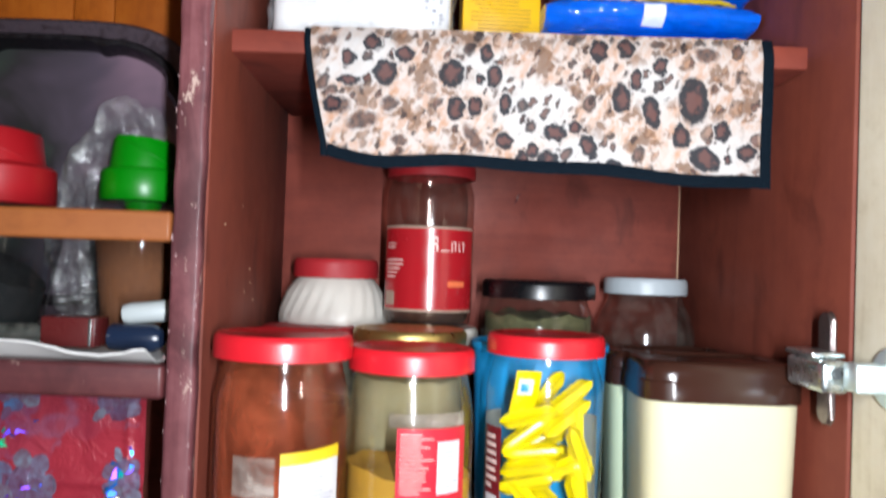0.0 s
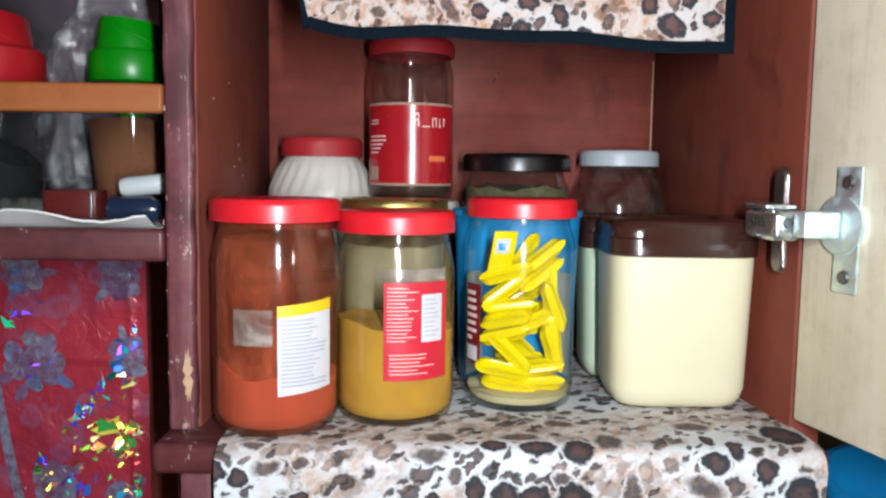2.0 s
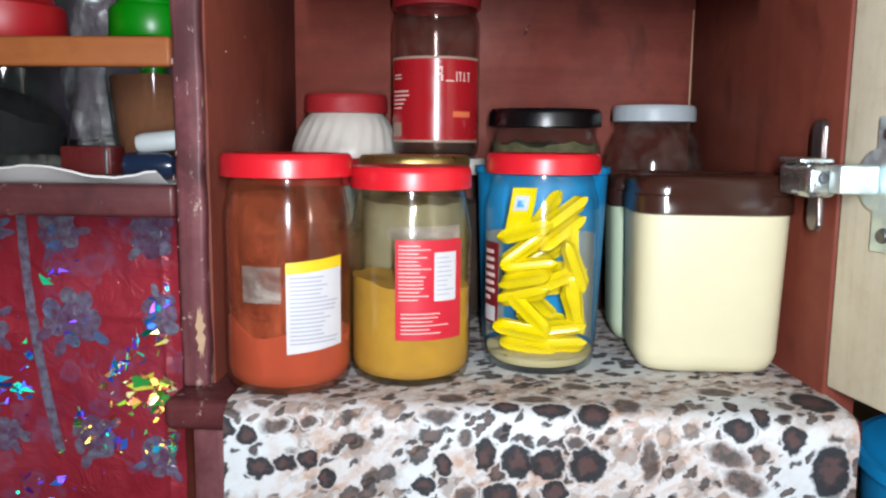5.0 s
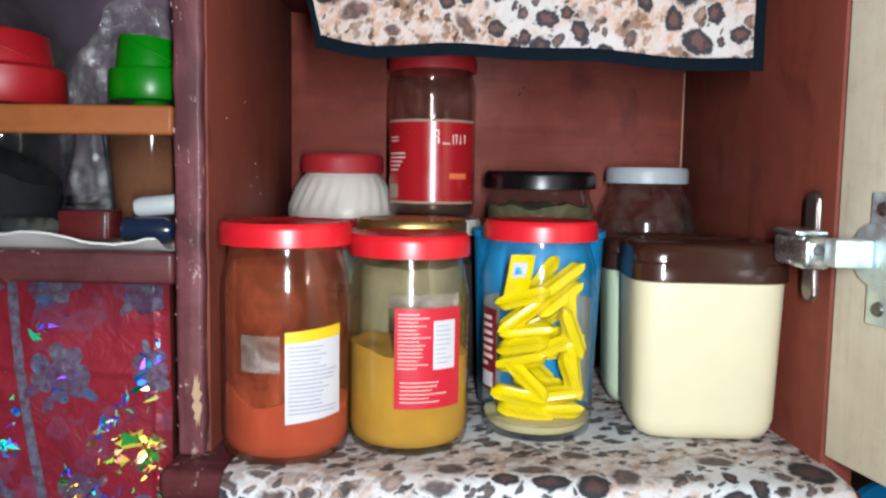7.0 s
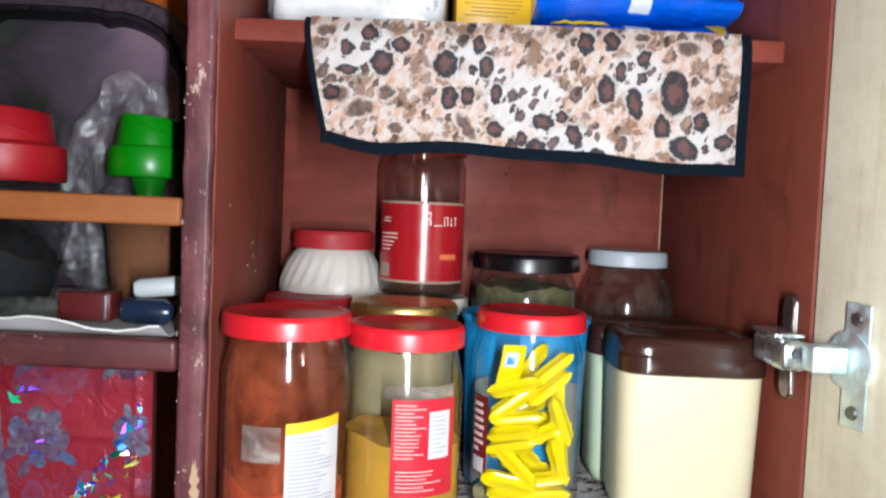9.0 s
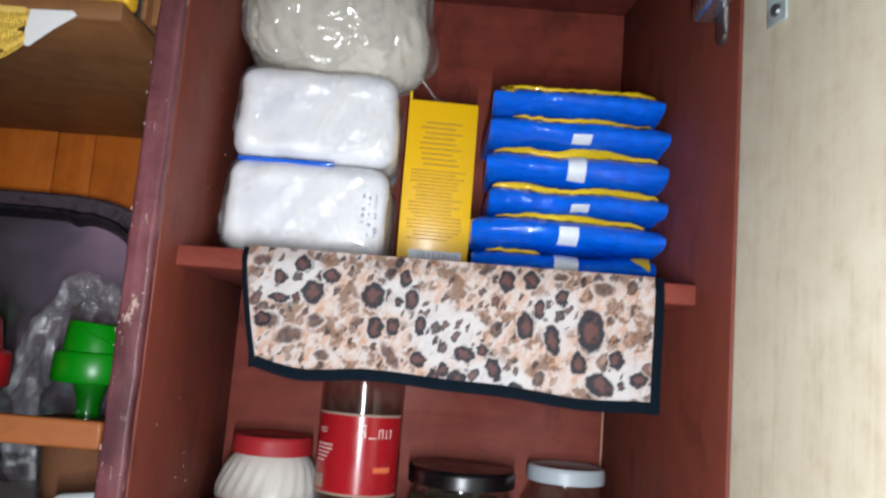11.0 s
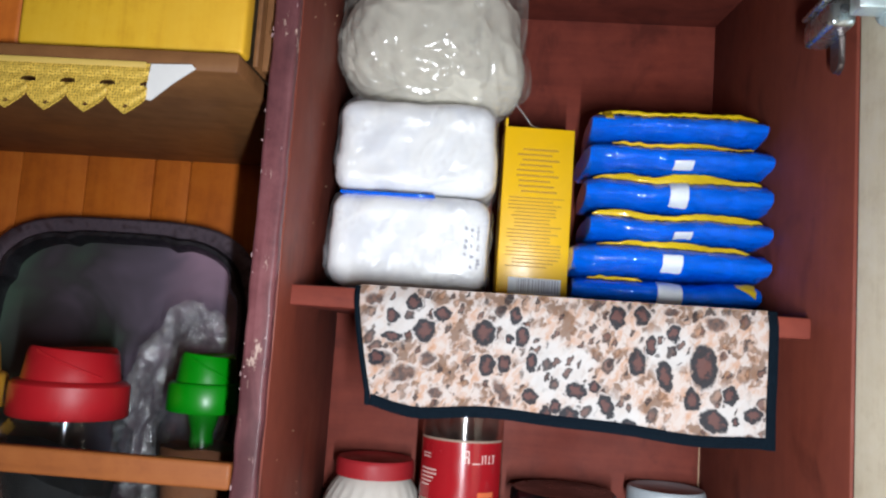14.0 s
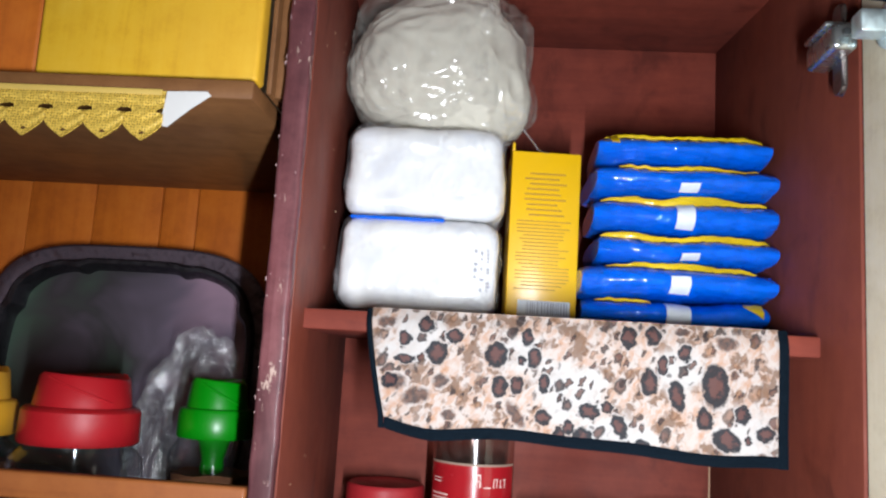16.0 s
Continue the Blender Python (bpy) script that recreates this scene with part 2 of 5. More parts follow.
def foil(name):
    """Red gift wrap film with a faint grey-blue print."""
    m = Mat(name, 0.30, metal=0.08, spec=0.8)
    nz = m.n.new("ShaderNodeTexNoise")
    nz.inputs["Scale"].default_value, nz.inputs["Detail"].default_value = 30, 3
    m.l.new(m.co, nz.inputs["Vector"])

    def warped(amount):
        add = m.n.new("ShaderNodeVectorMath")
        add.operation = "MULTIPLY_ADD"
        add.inputs[1].default_value = (amount,) * 3
        m.l.new(nz.outputs["Color"], add.inputs[0])
        m.l.new(m.co, add.inputs[2])
        return add.outputs[0]

    warp = m.noise(None, 9, 4, 0.6, 1.2)
    v = m.node("ShaderNodeTexVoronoi", Scale=10.5)
    m.l.new(warped(0.075), v.inputs["Vector"])
    petals = m.node("ShaderNodeTexVoronoi", Scale=36.0)
    m.l.new(warped(0.02), petals.inputs["Vector"])
    flower = m.maths("MULTIPLY", m.ramp(v.outputs["Distance"], (0.46, (1, 1, 1)), (0.50, (0, 0, 0))), m.ramp(petals.outputs["Distance"], (0.15, (0.15,) * 3), (0.38, (0.30,) * 3), (0.52, (0.05,) * 3)))
    red = m.ramp(warp, (0.3, (0.46, 0.028, 0.055)), (0.7, (0.74, 0.065, 0.10)))
    c = m.mix(flower, red, m.ramp(warp, (0.4, (0.17, 0.24, 0.55)), (0.65, (0.36, 0.38, 0.60))))

    m.color(c)
    m.bump(m.noise(None, 26, 4, 0.6, 1.5), 0.8, 0.005)
    return m.m


def metal(name, col, rough=0.25, grime=0.3):
    m = Mat(name, rough, metal=0.95)
    n1 = m.noise(None, 90, 5, 0.65)
    m.color(m.mix(m.ramp(n1, (0.45, (0, 0, 0)), (0.75, (grime,) * 3)), col, tuple(0.3 * v for v in col)))
    m.roughness(m.ramp(n1, (0.3, (rough * 0.7,) * 3), (0.7, (min(1, rough * 1.8),) * 3)))
    return m.m


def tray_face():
    m = Mat("tray_painted_reflection", 0.4, metal=0.35)
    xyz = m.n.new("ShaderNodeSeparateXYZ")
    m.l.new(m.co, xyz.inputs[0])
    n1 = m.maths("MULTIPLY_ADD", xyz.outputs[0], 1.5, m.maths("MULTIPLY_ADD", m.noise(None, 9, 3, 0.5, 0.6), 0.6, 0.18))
    # reflections painted into the colour along x: greenish, dark, then lilac
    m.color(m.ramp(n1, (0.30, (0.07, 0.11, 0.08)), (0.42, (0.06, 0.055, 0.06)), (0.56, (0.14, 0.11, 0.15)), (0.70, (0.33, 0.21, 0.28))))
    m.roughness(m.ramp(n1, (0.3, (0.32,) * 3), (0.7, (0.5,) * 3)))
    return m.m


RED_BOARD = board("red_brown_board", (0.120, 0.022, 0.015), (0.190, 0.037, 0.023), (0.250, 0.051, 0.031), "x")
RED_SIDE = board("red_brown_side", (0.140, 0.029, 0.018), (0.180, 0.040, 0.023), (0.215, 0.050, 0.028), "z")
MAROON = board("worn_maroon_paint", (0.06, 0.016, 0.020), (0.155, 0.050, 0.055), (0.24, 0.095, 0.10), "z", 0.46, 0.06, 0.55)
MAROON_X = board("worn_maroon_rail", (0.05, 0.012, 0.014), (0.10, 0.026, 0.028), (0.16, 0.05, 0.045), "x", 0.42, 0.15, 0.3)
CHIP = board("bare_wood_chip", (0.42, 0.26, 0.16), (0.5, 0.33, 0.2), (0.6, 0.42, 0.28))
ORANGE_WOOD = board("varnished_pine", (0.32, 0.072, 0.009), (0.48, 0.122, 0.013), (0.55, 0.165, 0.022), "z", 0.5, 0.05)
ORANGE_RAIL = board("varnished_rail", (0.18, 0.05, 0.013), (0.29, 0.088, 0.022), (0.36, 0.12, 0.032), "x", 0.5, 0.05)
YELLOW_WOOD = board("yellow_varnished_pine", (0.54, 0.28, 0.015), (0.68, 0.39, 0.024), (0.73, 0.45, 0.045), "z", 0.5, 0.05)
BROWN_WOOD = board("brown_board", (0.12, 0.05, 0.018), (0.2, 0.085, 0.03), (0.26, 0.12, 0.045), "x", 0.5, 0.1)
DOOR_WOOD = board("pale_door_wood", (0.54, 0.45, 0.31), (0.73, 0.65, 0.49), (0.80, 0.74, 0.60), "z", 0.6, 0.0)
RED_LID = plastic("red_lid_paint", (0.62, 0.012, 0.022), 0.28)
RED_LID_DULL = plastic("dull_red_lid", (0.36, 0.014, 0.02), 0.45)
BLACK_LID = plastic("black_lid", (0.003, 0.003, 0.004), 0.28)
GREY_LID = plastic("grey_white_lid", (0.42, 0.47, 0.5), 0.4)
GOLD_LID = metal("gold_lacquered_lid", (0.55, 0.4, 0.14), 0.3)
BROWN_LID = plastic("brown_lid", (0.040, 0.015, 0.010), 0.16)
CREAM = plastic("cream_plastic", (0.66, 0.61, 0.41), 0.42, 0.06)
MINT = plastic("pale_green_plastic", (0.5, 0.58, 0.4), 0.4, 0.06)
WHITE_PLASTIC = plastic("white_plastic", (0.62, 0.58, 0.52), 0.4, 0.1)
BLUE_PLASTIC = plastic("sky_blue_plastic", (0.008, 0.27, 0.60), 0.35)
GREEN_PLASTIC = plastic("bright_green_plastic", (0.0, 0.22, 0.003), 0.3, 0.08)
RED_CAP = plastic("red_cap_plastic", (0.42, 0.010, 0.016), 0.35, 0.1)
YELLOW_PLASTIC = plastic("yellow_plastic", (0.65, 0.32, 0.02), 0.35)
def binding():
    m = Mat("navy_binding", 0.95, spec=0.05)
    n1 = m.noise(None, 500, 3)
    m.color(m.ramp(n1, (0.3, (0.003, 0.006, 0.010)), (0.75, (0.005, 0.010, 0.016))))
    m.bump(n1, 0.5, 0.0005)
    return m.m


NAVY = binding()
CLEAR = glass("jar_glass", dust=0.02)
CHILLI_GLASS = glass("chilli_dusted_glass", (0.95, 0.88, 0.84), 0.16, (0.36, 0.085, 0.035), 14)
TURMERIC_GLASS = glass("turmeric_dusted_glass", (0.93, 0.91, 0.84), 0.06, (0.36, 0.24, 0.08))
RACK_GLASS = glass("rack_jar_glass", (0.92, 0.95, 0.96), 0.006, (0.4, 0.42, 0.43), rough=0.05)
CLEAR_CLEAN = glass("clear_glass", dust=0.006)
CHILLI = powder("chilli_powder", (0.42, 0.064, 0.026), (0.57, 0.108, 0.046))
TURMERIC = powder("mustard_yellow_powder", (0.46, 0.245, 0.022), (0.56, 0.32, 0.04))
PALE_FLOUR = powder("greyish_flour", (0.46, 0.43, 0.35), (0.58, 0.55, 0.46))
COCOA = powder("dark_brown_grains", (0.035, 0.014, 0.008), (0.09, 0.04, 0.02))
PEPPER = powder("black_pepper", (0.002, 0.002, 0.002), (0.007, 0.006, 0.006), 400)
MASALA = powder("brown_spice", (0.15, 0.050, 0.018), (0.23, 0.08, 0.027))
HERB = powder("dry_green_herbs", (0.06, 0.055, 0.02), (0.2, 0.19, 0.09), 150)
CRUMB = powder("pale_crumbs", (0.5, 0.42, 0.2), (0.65, 0.58, 0.36))
LABEL_RED = plastic("crimson_label_paper", (0.52, 0.012, 0.03), 0.4)
LABEL_CRIMSON = plastic("deep_crimson_label", (0.36, 0.010, 0.016), 0.2)
LABEL_DARK = plastic("dark_crimson_label", (0.16, 0.008, 0.014), 0.4)
LABEL_WHITE = plastic("white_label_paper", (0.56, 0.55, 0.57), 0.5)
LABEL_YELLOW = plastic("yellow_label_band", (0.75, 0.50, 0.01), 0.4)
LABEL_GREY = plastic("faded_label_glue", (0.34, 0.24, 0.18), 0.6)
INK_PALE = plastic("pale_ink", (0.75, 0.55, 0.5), 0.5)
INK_GREY = plastic("grey_ink", (0.36, 0.36, 0.42), 0.6)
PAPER_WHITE = plastic("white_lining_paper", (0.68, 0.66, 0.64), 0.7, 0.1, 0.4)
CANDY = plastic("yellow_wrapper", (0.82, 0.63, 0.0), 0.2, 0.2, 0.3)
STEEL = metal("nickel_steel", (0.62, 0.68, 0.68), 0.22, 0.5)
CHROME = metal("polished_plate", (0.24, 0.20, 0.19), 0.32, 0.4)
STEEL_DARK = metal("dark_steel", (0.22, 0.23, 0.24), 0.3, 0.5)
PEWTER = metal("dark_pewter", (0.07, 0.065, 0.075), 0.35, 0.4)
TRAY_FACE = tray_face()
LACE = plastic("gold_cream_lace", (0.62, 0.42, 0.10), 0.5, 0.15, 0.6)
YELLOW_CARD = plastic("yellow_carton", (0.80, 0.46, 0.005), 0.32, 0.08)
INK_AMBER = plastic("amber_ink", (0.40, 0.21, 0.008), 0.5)
STICKER = plastic("white_sticker_paper", (0.72, 0.77, 0.82), 0.5)
SATIN = metal("satin_steel", (0.74, 0.86, 0.87), 0.45, 0.2)
# the prints of the two cloths: across and down the cloth, in metres
VALANCE_RINGS = [
    (0.180, 1.615, 0.0095, 0.0155), (0.151, 1.606, 0.0055, 0.0115, 12), (0.130, 1.615, 0.0060, 0.0100, 8), (0.140, 1.629, 0.0036, 0.0075),
    (0.157, 1.639, 0.0048, 0.0062), (0.133, 1.650, 0.0056, 0.0070), (0.189, 1.575, 0.0110, 0.0075, 160), (0.201, 1.595, 0.0055, 0.0070),
    (0.219, 1.581, 0.0070, 0.0055), (0.206, 1.575, 0.0032, 0.0040), (0.172, 1.590, 0.0060, 0.0080, 10), (0.081, 1.568, 0.0074, 0.0090, 15),
    (0.108, 1.580, 0.0052, 0.0082, 20), (0.085, 1.590, 0.0074, 0.0055), (0.050, 1.583, 0.0060, 0.0056), (0.125, 1.566, 0.0060, 0.0055),
    (0.029, 1.607, 0.0048, 0.0066), (0.016, 1.605, 0.0056, 0.0080), (0.050, 1.609, 0.0040, 0.0070), (0.042, 1.628, 0.0052, 0.0078),
    (0.032, 1.625, 0.0032, 0.0035), (0.036, 1.644, 0.0042, 0.0070)]
VALANCE_RINGS += [
    (0.012, 1.629, 0.0080, 0.0095), (-0.034, 1.628, 0.0076, 0.0085, 30), (-0.021, 1.642, 0.0062, 0.0054), (-0.044, 1.649, 0.0058, 0.0060),
    (-0.060, 1.638, 0.0048, 0.0052), (-0.059, 1.622, 0.0080, 0.0036), (0.114, 1.648, 0.0060, 0.0078), (-0.070, 1.605, 0.0064, 0.0050), (0.063, 1.570, 0.0045, 0.0060), (0.099, 1.594, 0.0044, 0.0040), (0.070, 1.577, 0.0040, 0.0048)]
VALANCE_BLOTS = [
    (-0.066, 1.604, 0.0095, 0.0064), (-0.049, 1.594, 0.0115, 0.0064, 15),
    (-0.030, 1.606, 0.0064, 0.0055), (-0.023, 1.581, 0.0064, 0.0042), (0.029, 1.584, 0.0050, 0.0115, 35), (-0.075, 1.650, 0.0080, 0.0045),
    (0.189, 1.648, 0.0085, 0.0060), (0.195, 1.624, 0.0034, 0.0042), (0.156, 1.655, 0.0062, 0.0035), (0.217, 1.563, 0.0080, 0.0034)]
VALANCE_POOLS = [(-0.052, 1.638, 0.029, 0.020), (0.071, 1.606, 0.040, 0.022, -35), (0.107, 1.574, 0.036, 0.015), (0.204, 1.580, 0.024, 0.024), (0.153, 1.626, 0.022, 0.020), (0.035, 1.634, 0.020, 0.017)]
RUNNER_RINGS = [
    (-0.096, 0.344, 0.0082, 0.0068), (-0.080, 0.341, 0.0068, 0.0055), (-0.065, 0.338, 0.0060, 0.0060), (-0.054, 0.351, 0.0054, 0.0058),
    (-0.104, 0.323, 0.0062, 0.0058), (0.089, 0.300, 0.0110, 0.0075), (0.116, 0.302, 0.0098, 0.0100), (0.204, 0.311, 0.0080, 0.0075),
    (0.219, 0.298, 0.0055, 0.0100), (0.237, 0.316, 0.0062, 0.0085), (0.260, 0.274, 0.0125, 0.0180), (0.204, 0.287, 0.0042, 0.0090),
    (0.260, 0.336, 0.0105, 0.0160), (0.048, 0.332, 0.0058, 0.0098), (0.068, 0.335, 0.0088, 0.0095), (0.087, 0.337, 0.0108, 0.0090),
    (0.112, 0.337, 0.0108, 0.0102), (0.022, 0.339, 0.0054, 0.0068), (0.009, 0.352, 0.0068, 0.0055), (0.060, 0.298, 0.0078, 0.0062),
    (0.091, 0.354, 0.0080, 0.0066), (0.058, 0.357, 0.0100, 0.0066), (-0.119, 0.320, 0.0066, 0.0058)]
RUNNER_BLOTS = [
    (0.018, 0.308, 0.0115, 0.0060), (0.035, 0.321, 0.0058, 0.0048), (0.105, 0.322, 0.0062, 0.0048), (0.137, 0.290, 0.0100, 0.0140),
    (-0.096, 0.301, 0.0080, 0.0040), (-0.086, 0.317, 0.0092, 0.0050), (-0.064, 0.314, 0.0054, 0.0040), (0.109, 0.256, 0.0100, 0.0085),
    (0.202, 0.258, 0.0140, 0.0090), (0.078, 0.284, 0.0150, 0.0070), (0.025, 0.286, 0.0108, 0.0100), (0.197, 0.327, 0.0140, 0.0070, 20),
    (0.208, 0.344, 0.0140, 0.0070, 20), (0.035, 0.357, 0.0066, 0.0060), (0.239, 0.283, 0.0054, 0.0090), (0.150, 0.332, 0.0056, 0.0150)]
RUNNER_POOLS = [(-0.110, 0.339, 0.032, 0.030), (0.054, 0.314, 0.060, 0.020), (0.210, 0.291, 0.040, 0.034), (0.244, 0.339, 0.022, 0.028), (0.004, 0.346, 0.016, 0.024), (0.10, 0.20, 0.10, 0.04)]
LEOPARD_LOW = leopard("leopard_oilcloth", 0.0165, (0.58, 0.61, 0.63), (0.42, 0.27, 0.195), (0.006, 0.008, 0.012), (0.062, 0.028, 0.027), RUNNER_RINGS, RUNNER_BLOTS, RUNNER_POOLS, -0.9, 0.6, 0.85)
LEOPARD_TOP = leopard("leopard_cloth", 0.0130, (0.50, 0.48, 0.47), (0.43, 0.230, 0.138), (0.012, 0.014, 0.020), (0.10, 0.042, 0.038), VALANCE_RINGS, VALANCE_BLOTS, VALANCE_POOLS, 0.5, 0.9, 0.40)
TRAY_FLANGE = metal("purple_grey_flange", (0.15, 0.115, 0.14), 0.5, 0.5)
GLUE = film("label_glue", (0.46, 0.38, 0.33), 0.24, 40, 0.2)
FOIL = foil("prismatic_gift_wrap")


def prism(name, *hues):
    """Foil flecks with the film's rainbow glints painted in as base colour, each with a hue of its own."""
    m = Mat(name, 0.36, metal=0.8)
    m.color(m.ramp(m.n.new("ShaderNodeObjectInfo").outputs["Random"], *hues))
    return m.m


PRISM_COLD = prism("cold_painted_glint", (0.0, (0.30, 0.08, 0.95)), (0.3, (0.03, 0.06, 0.95)), (0.6, (0.05, 0.35, 0.95)), (0.8, (0.0, 0.7, 0.6)), (1.0, (0.02, 0.75, 0.10)))
PRISM_WARM = prism("warm_painted_glint", (0.0, (0.95, 0.08, 0.15)), (0.25, (0.95, 0.35, 0.10)), (0.5, (0.95, 0.85, 0.10)), (0.7, (0.95, 0.93, 0.80)), (0.85, (0.5, 0.85, 0.05)), (1.0, (0.03, 0.70, 0.15)))


def rose_print():
    m = Mat("grey_blue_rose_print", 0.32, metal=0.2)
    n1 = m.noise(None, 120, 3)
    c = m.ramp(m.n.new("ShaderNodeObjectInfo").outputs["Random"], (0.0, (0.32, 0.21, 0.40)), (0.5, (0.36, 0.34, 0.54)), (0.85, (0.42, 0.52, 0.66)), (1.0, (0.14, 0.38, 0.80)))
    m.color(m.mix(m.ramp(n1, (0.35, (0.1,) * 3), (0.65, (0.75,) * 3)), c, (0.26, 0.06, 0.12)))
    m.bump(n1, 0.3, 0.001)
    return m.m


ROSE = rose_print()
BAG_CLEAR = film("clear_bag_film", (0.8, 0.82, 0.82), 0.065, 60, 1.0, 0.14, 0.06)
BAG_WRAP = film("clear_wrap_film", (0.9, 0.92, 0.95), 0.08, 40, 0.9, 0.16, 0.025)


def wrapped_white():
    m = Mat("white_paper_in_film", 0.35, coat=0.5)
    n1 = m.noise(None, 20, 5, 0.6, 1.2)
    m.color(m.ramp(n1, (0.3, (0.66, 0.68, 0.73)), (0.6, (0.78, 0.78, 0.775))))
    m.bump(n1, 0.55, 0.003)
    return m.m


def crinkled(name, col, scale=45, rough=0.2):
    m = Mat(name, rough, spec=0.3)
    n1 = m.noise(m.scaled(0.5, 1, 1.6), scale, 6, 0.72, 1.6)
    m.color(m.mix(m.ramp(n1, (0.35, (0, 0, 0)), (0.7, (0.6,) * 3)), col, tuple(0.55 * v for v in col)))
    m.b.inputs["Coat Weight"].default_value = 0.3
    m.b.inputs["Coat Roughness"].default_value = 0.06
    m.bump(n1, 1.0, 0.004)
    return m.m


WHITE_PACK = wrapped_white()
BLUE_FILM = crinkled("blue_packet_film", (0.0, 0.145, 0.88), 60, 0.07)
YELLOW_FILM = crinkled("yellow_packet_film", (0.72, 0.50, 0.0), 45, 0.4)
BLACK_FILM = crinkled("dark_packet_film", (0.006, 0.01, 0.03))
GREY_BAG = film("milky_bag_film", (0.62, 0.60, 0.54), 0.20, 13, 1.0, 0.14, 0.08)
SUGAR = powder("packed_white_grain", (0.56, 0.53, 0.45), (0.66, 0.63, 0.54), 500)
PLASTER = plastic("room_plaster", (0.55, 0.5, 0.42), 0.9, 0.1, 0.4)
FLOOR_TILE = plastic("grey_floor", (0.3, 0.28, 0.26), 0.5, 0.2)


# ---------------------------------------------------------------- building helpers
def thicken(bm, t):
    """Gives an open sheet a second side and edges, with the same print on both."""
    bm.normal_update()
    lay = bm.loops.layers.uv.active
    faces = bm.faces[:]
    edge = [e for e in bm.edges if len(e.link_faces) == 1]
    twin = {v: bm.verts.new(v.co - v.normal * t) for v in bm.verts[:]}
    for f in faces:
        g = bm.faces.new([twin[v] for v in reversed(f.verts)])
        if lay:
            at = {lp.vert: lp[lay].uv.copy() for lp in f.loops}
            for v, lp in zip(reversed(f.verts), g.loops):
                lp[lay].uv = at[v]
    for e in edge:
        p, q = e.verts
        f = e.link_faces[0]
        w = bm.faces.new((p, q, twin[q], twin[p]))
        if lay:
            at = {lp.vert: lp[lay].uv.copy() for lp in f.loops}
            for v, lp in zip((p, q, q, p), w.loops):
                lp[lay].uv = at[v]


def part(name, bm, material, parent, label="", smooth=True, kind=""):
    """One mesh object from a bmesh, under a thing or a part."""
    me = bpy.data.meshes.new(name)
    bmesh.ops.recalc_face_normals(bm, faces=bm.faces)
    bm.to_mesh(me)
    bm.free()
    me.materials.append(material)
    if smooth:
        me.shade_smooth()
        try:
            me.set_sharp_from_angle(angle=radians(40))
        except AttributeError:
            pass
    ob = new(name, me)
    ob.parent = parent
    if label or kind:
        tagged(ob, label, kind=kind)
    return ob


def thing(name, x, y, z, label, category, group="", kind="", rz=0.0):
    ob = new(name)
    ob.matrix_world = pose(x, y, z, 0, 0, rz)
    return tagged(ob, label, category, group, kind)


def box(x0, y0, z0, x1, y1, z1, bevel=0.002, seg=2, bm=None):
    own = bmesh.new()
    bmesh.ops.create_cube(own, size=1)
    for v in own.verts:
        v.co = Vector((x0 + (v.co.x + 0.5) * (x1 - x0), y0 + (v.co.y + 0.5) * (y1 - y0), z0 + (v.co.z + 0.5) * (z1 - z0)))
    if bevel:
        bmesh.ops.bevel(own, geom=own.edges[:], offset=bevel, segments=seg, affect="EDGES", profile=0.5)
    return merge(bm, own)


def merge(bm, own):
    if bm is None:
        return own
    me = bpy.data.meshes.new("join")
    own.to_mesh(me)
    own.free()
    bm.from_mesh(me)
    bpy.data.meshes.remove(me)
    return bm


def lathe(profile, n=40, bm=None, cx=0.0, cy=0.0, wobble=None):
    """A turned body from (radius, height) pairs; radius 0 closes it."""
    own = bmesh.new()
    rings = []
    for r, z in profile:
        if r < 1e-6:
            rings.append([own.verts.new((cx, cy, z))])
        else:
            ring = []
            for k in range(n):
                a = 2 * math.pi * k / n
                rr = r * (wobble(a, z) if wobble else 1.0)
                ring.append(own.verts.new((cx + rr * math.sin(a), cy - rr * math.cos(a), z)))
            rings.append(ring)
    for a, b in zip(rings, rings[1:]):
        for k in range(n):
            k2 = (k + 1) % n
            if len(a) == 1 and len(b) == 1:
                continue
            if len(a) == 1:
                own.faces.new((a[0], b[k2], b[k]))
            elif len(b) == 1:
                own.faces.new((a[k], a[k2], b[0]))
            else:
                own.faces.new((a[k], a[k2], b[k2], b[k]))
    return merge(bm, own)


def patch(r, a0, a1, z0, z1, n=14, bm=None, lift=0.0003, rows=1, taper=0.0):
    """A curved label on a round body: angles in degrees, 0 faces the room, and a little thickness."""
    own = bmesh.new()
    grid = []
    for j in range(rows + 1):
        row = []
        for i in range(n + 1):
            a = radians(a0 + (a1 - a0) * i / n)
            z = z0 + (z1 - z0) * j / rows + taper * (i / n - 0.5)
            row.append(own.verts.new(((r + lift) * math.sin(a), -(r + lift) * math.cos(a), z)))
        grid.append(row)
    for j in range(rows):
        for i in range(n):
            own.faces.new((grid[j][i], grid[j][i + 1], grid[j + 1][i + 1], grid[j + 1][i]))
    thicken(own, 0.0002)
    return merge(bm, own)


def print_lines(r, a0, a1, z0, z1, count, seed, lift=0.0007, fill=0.5):
    """Lines of print too small to read, as bars of uneven length."""
    rnd, bm = random.Random(seed), bmesh.new()
    step = (z1 - z0) / count
    for k in range(count):
        z = z1 - (k + 0.5) * step
        end = a0 + (a1 - a0) * rnd.uniform(0.55, 1.0)
        patch(r, a0, end, z - step * fill / 2, z + step * fill / 2, 6, bm, lift)
    return bm


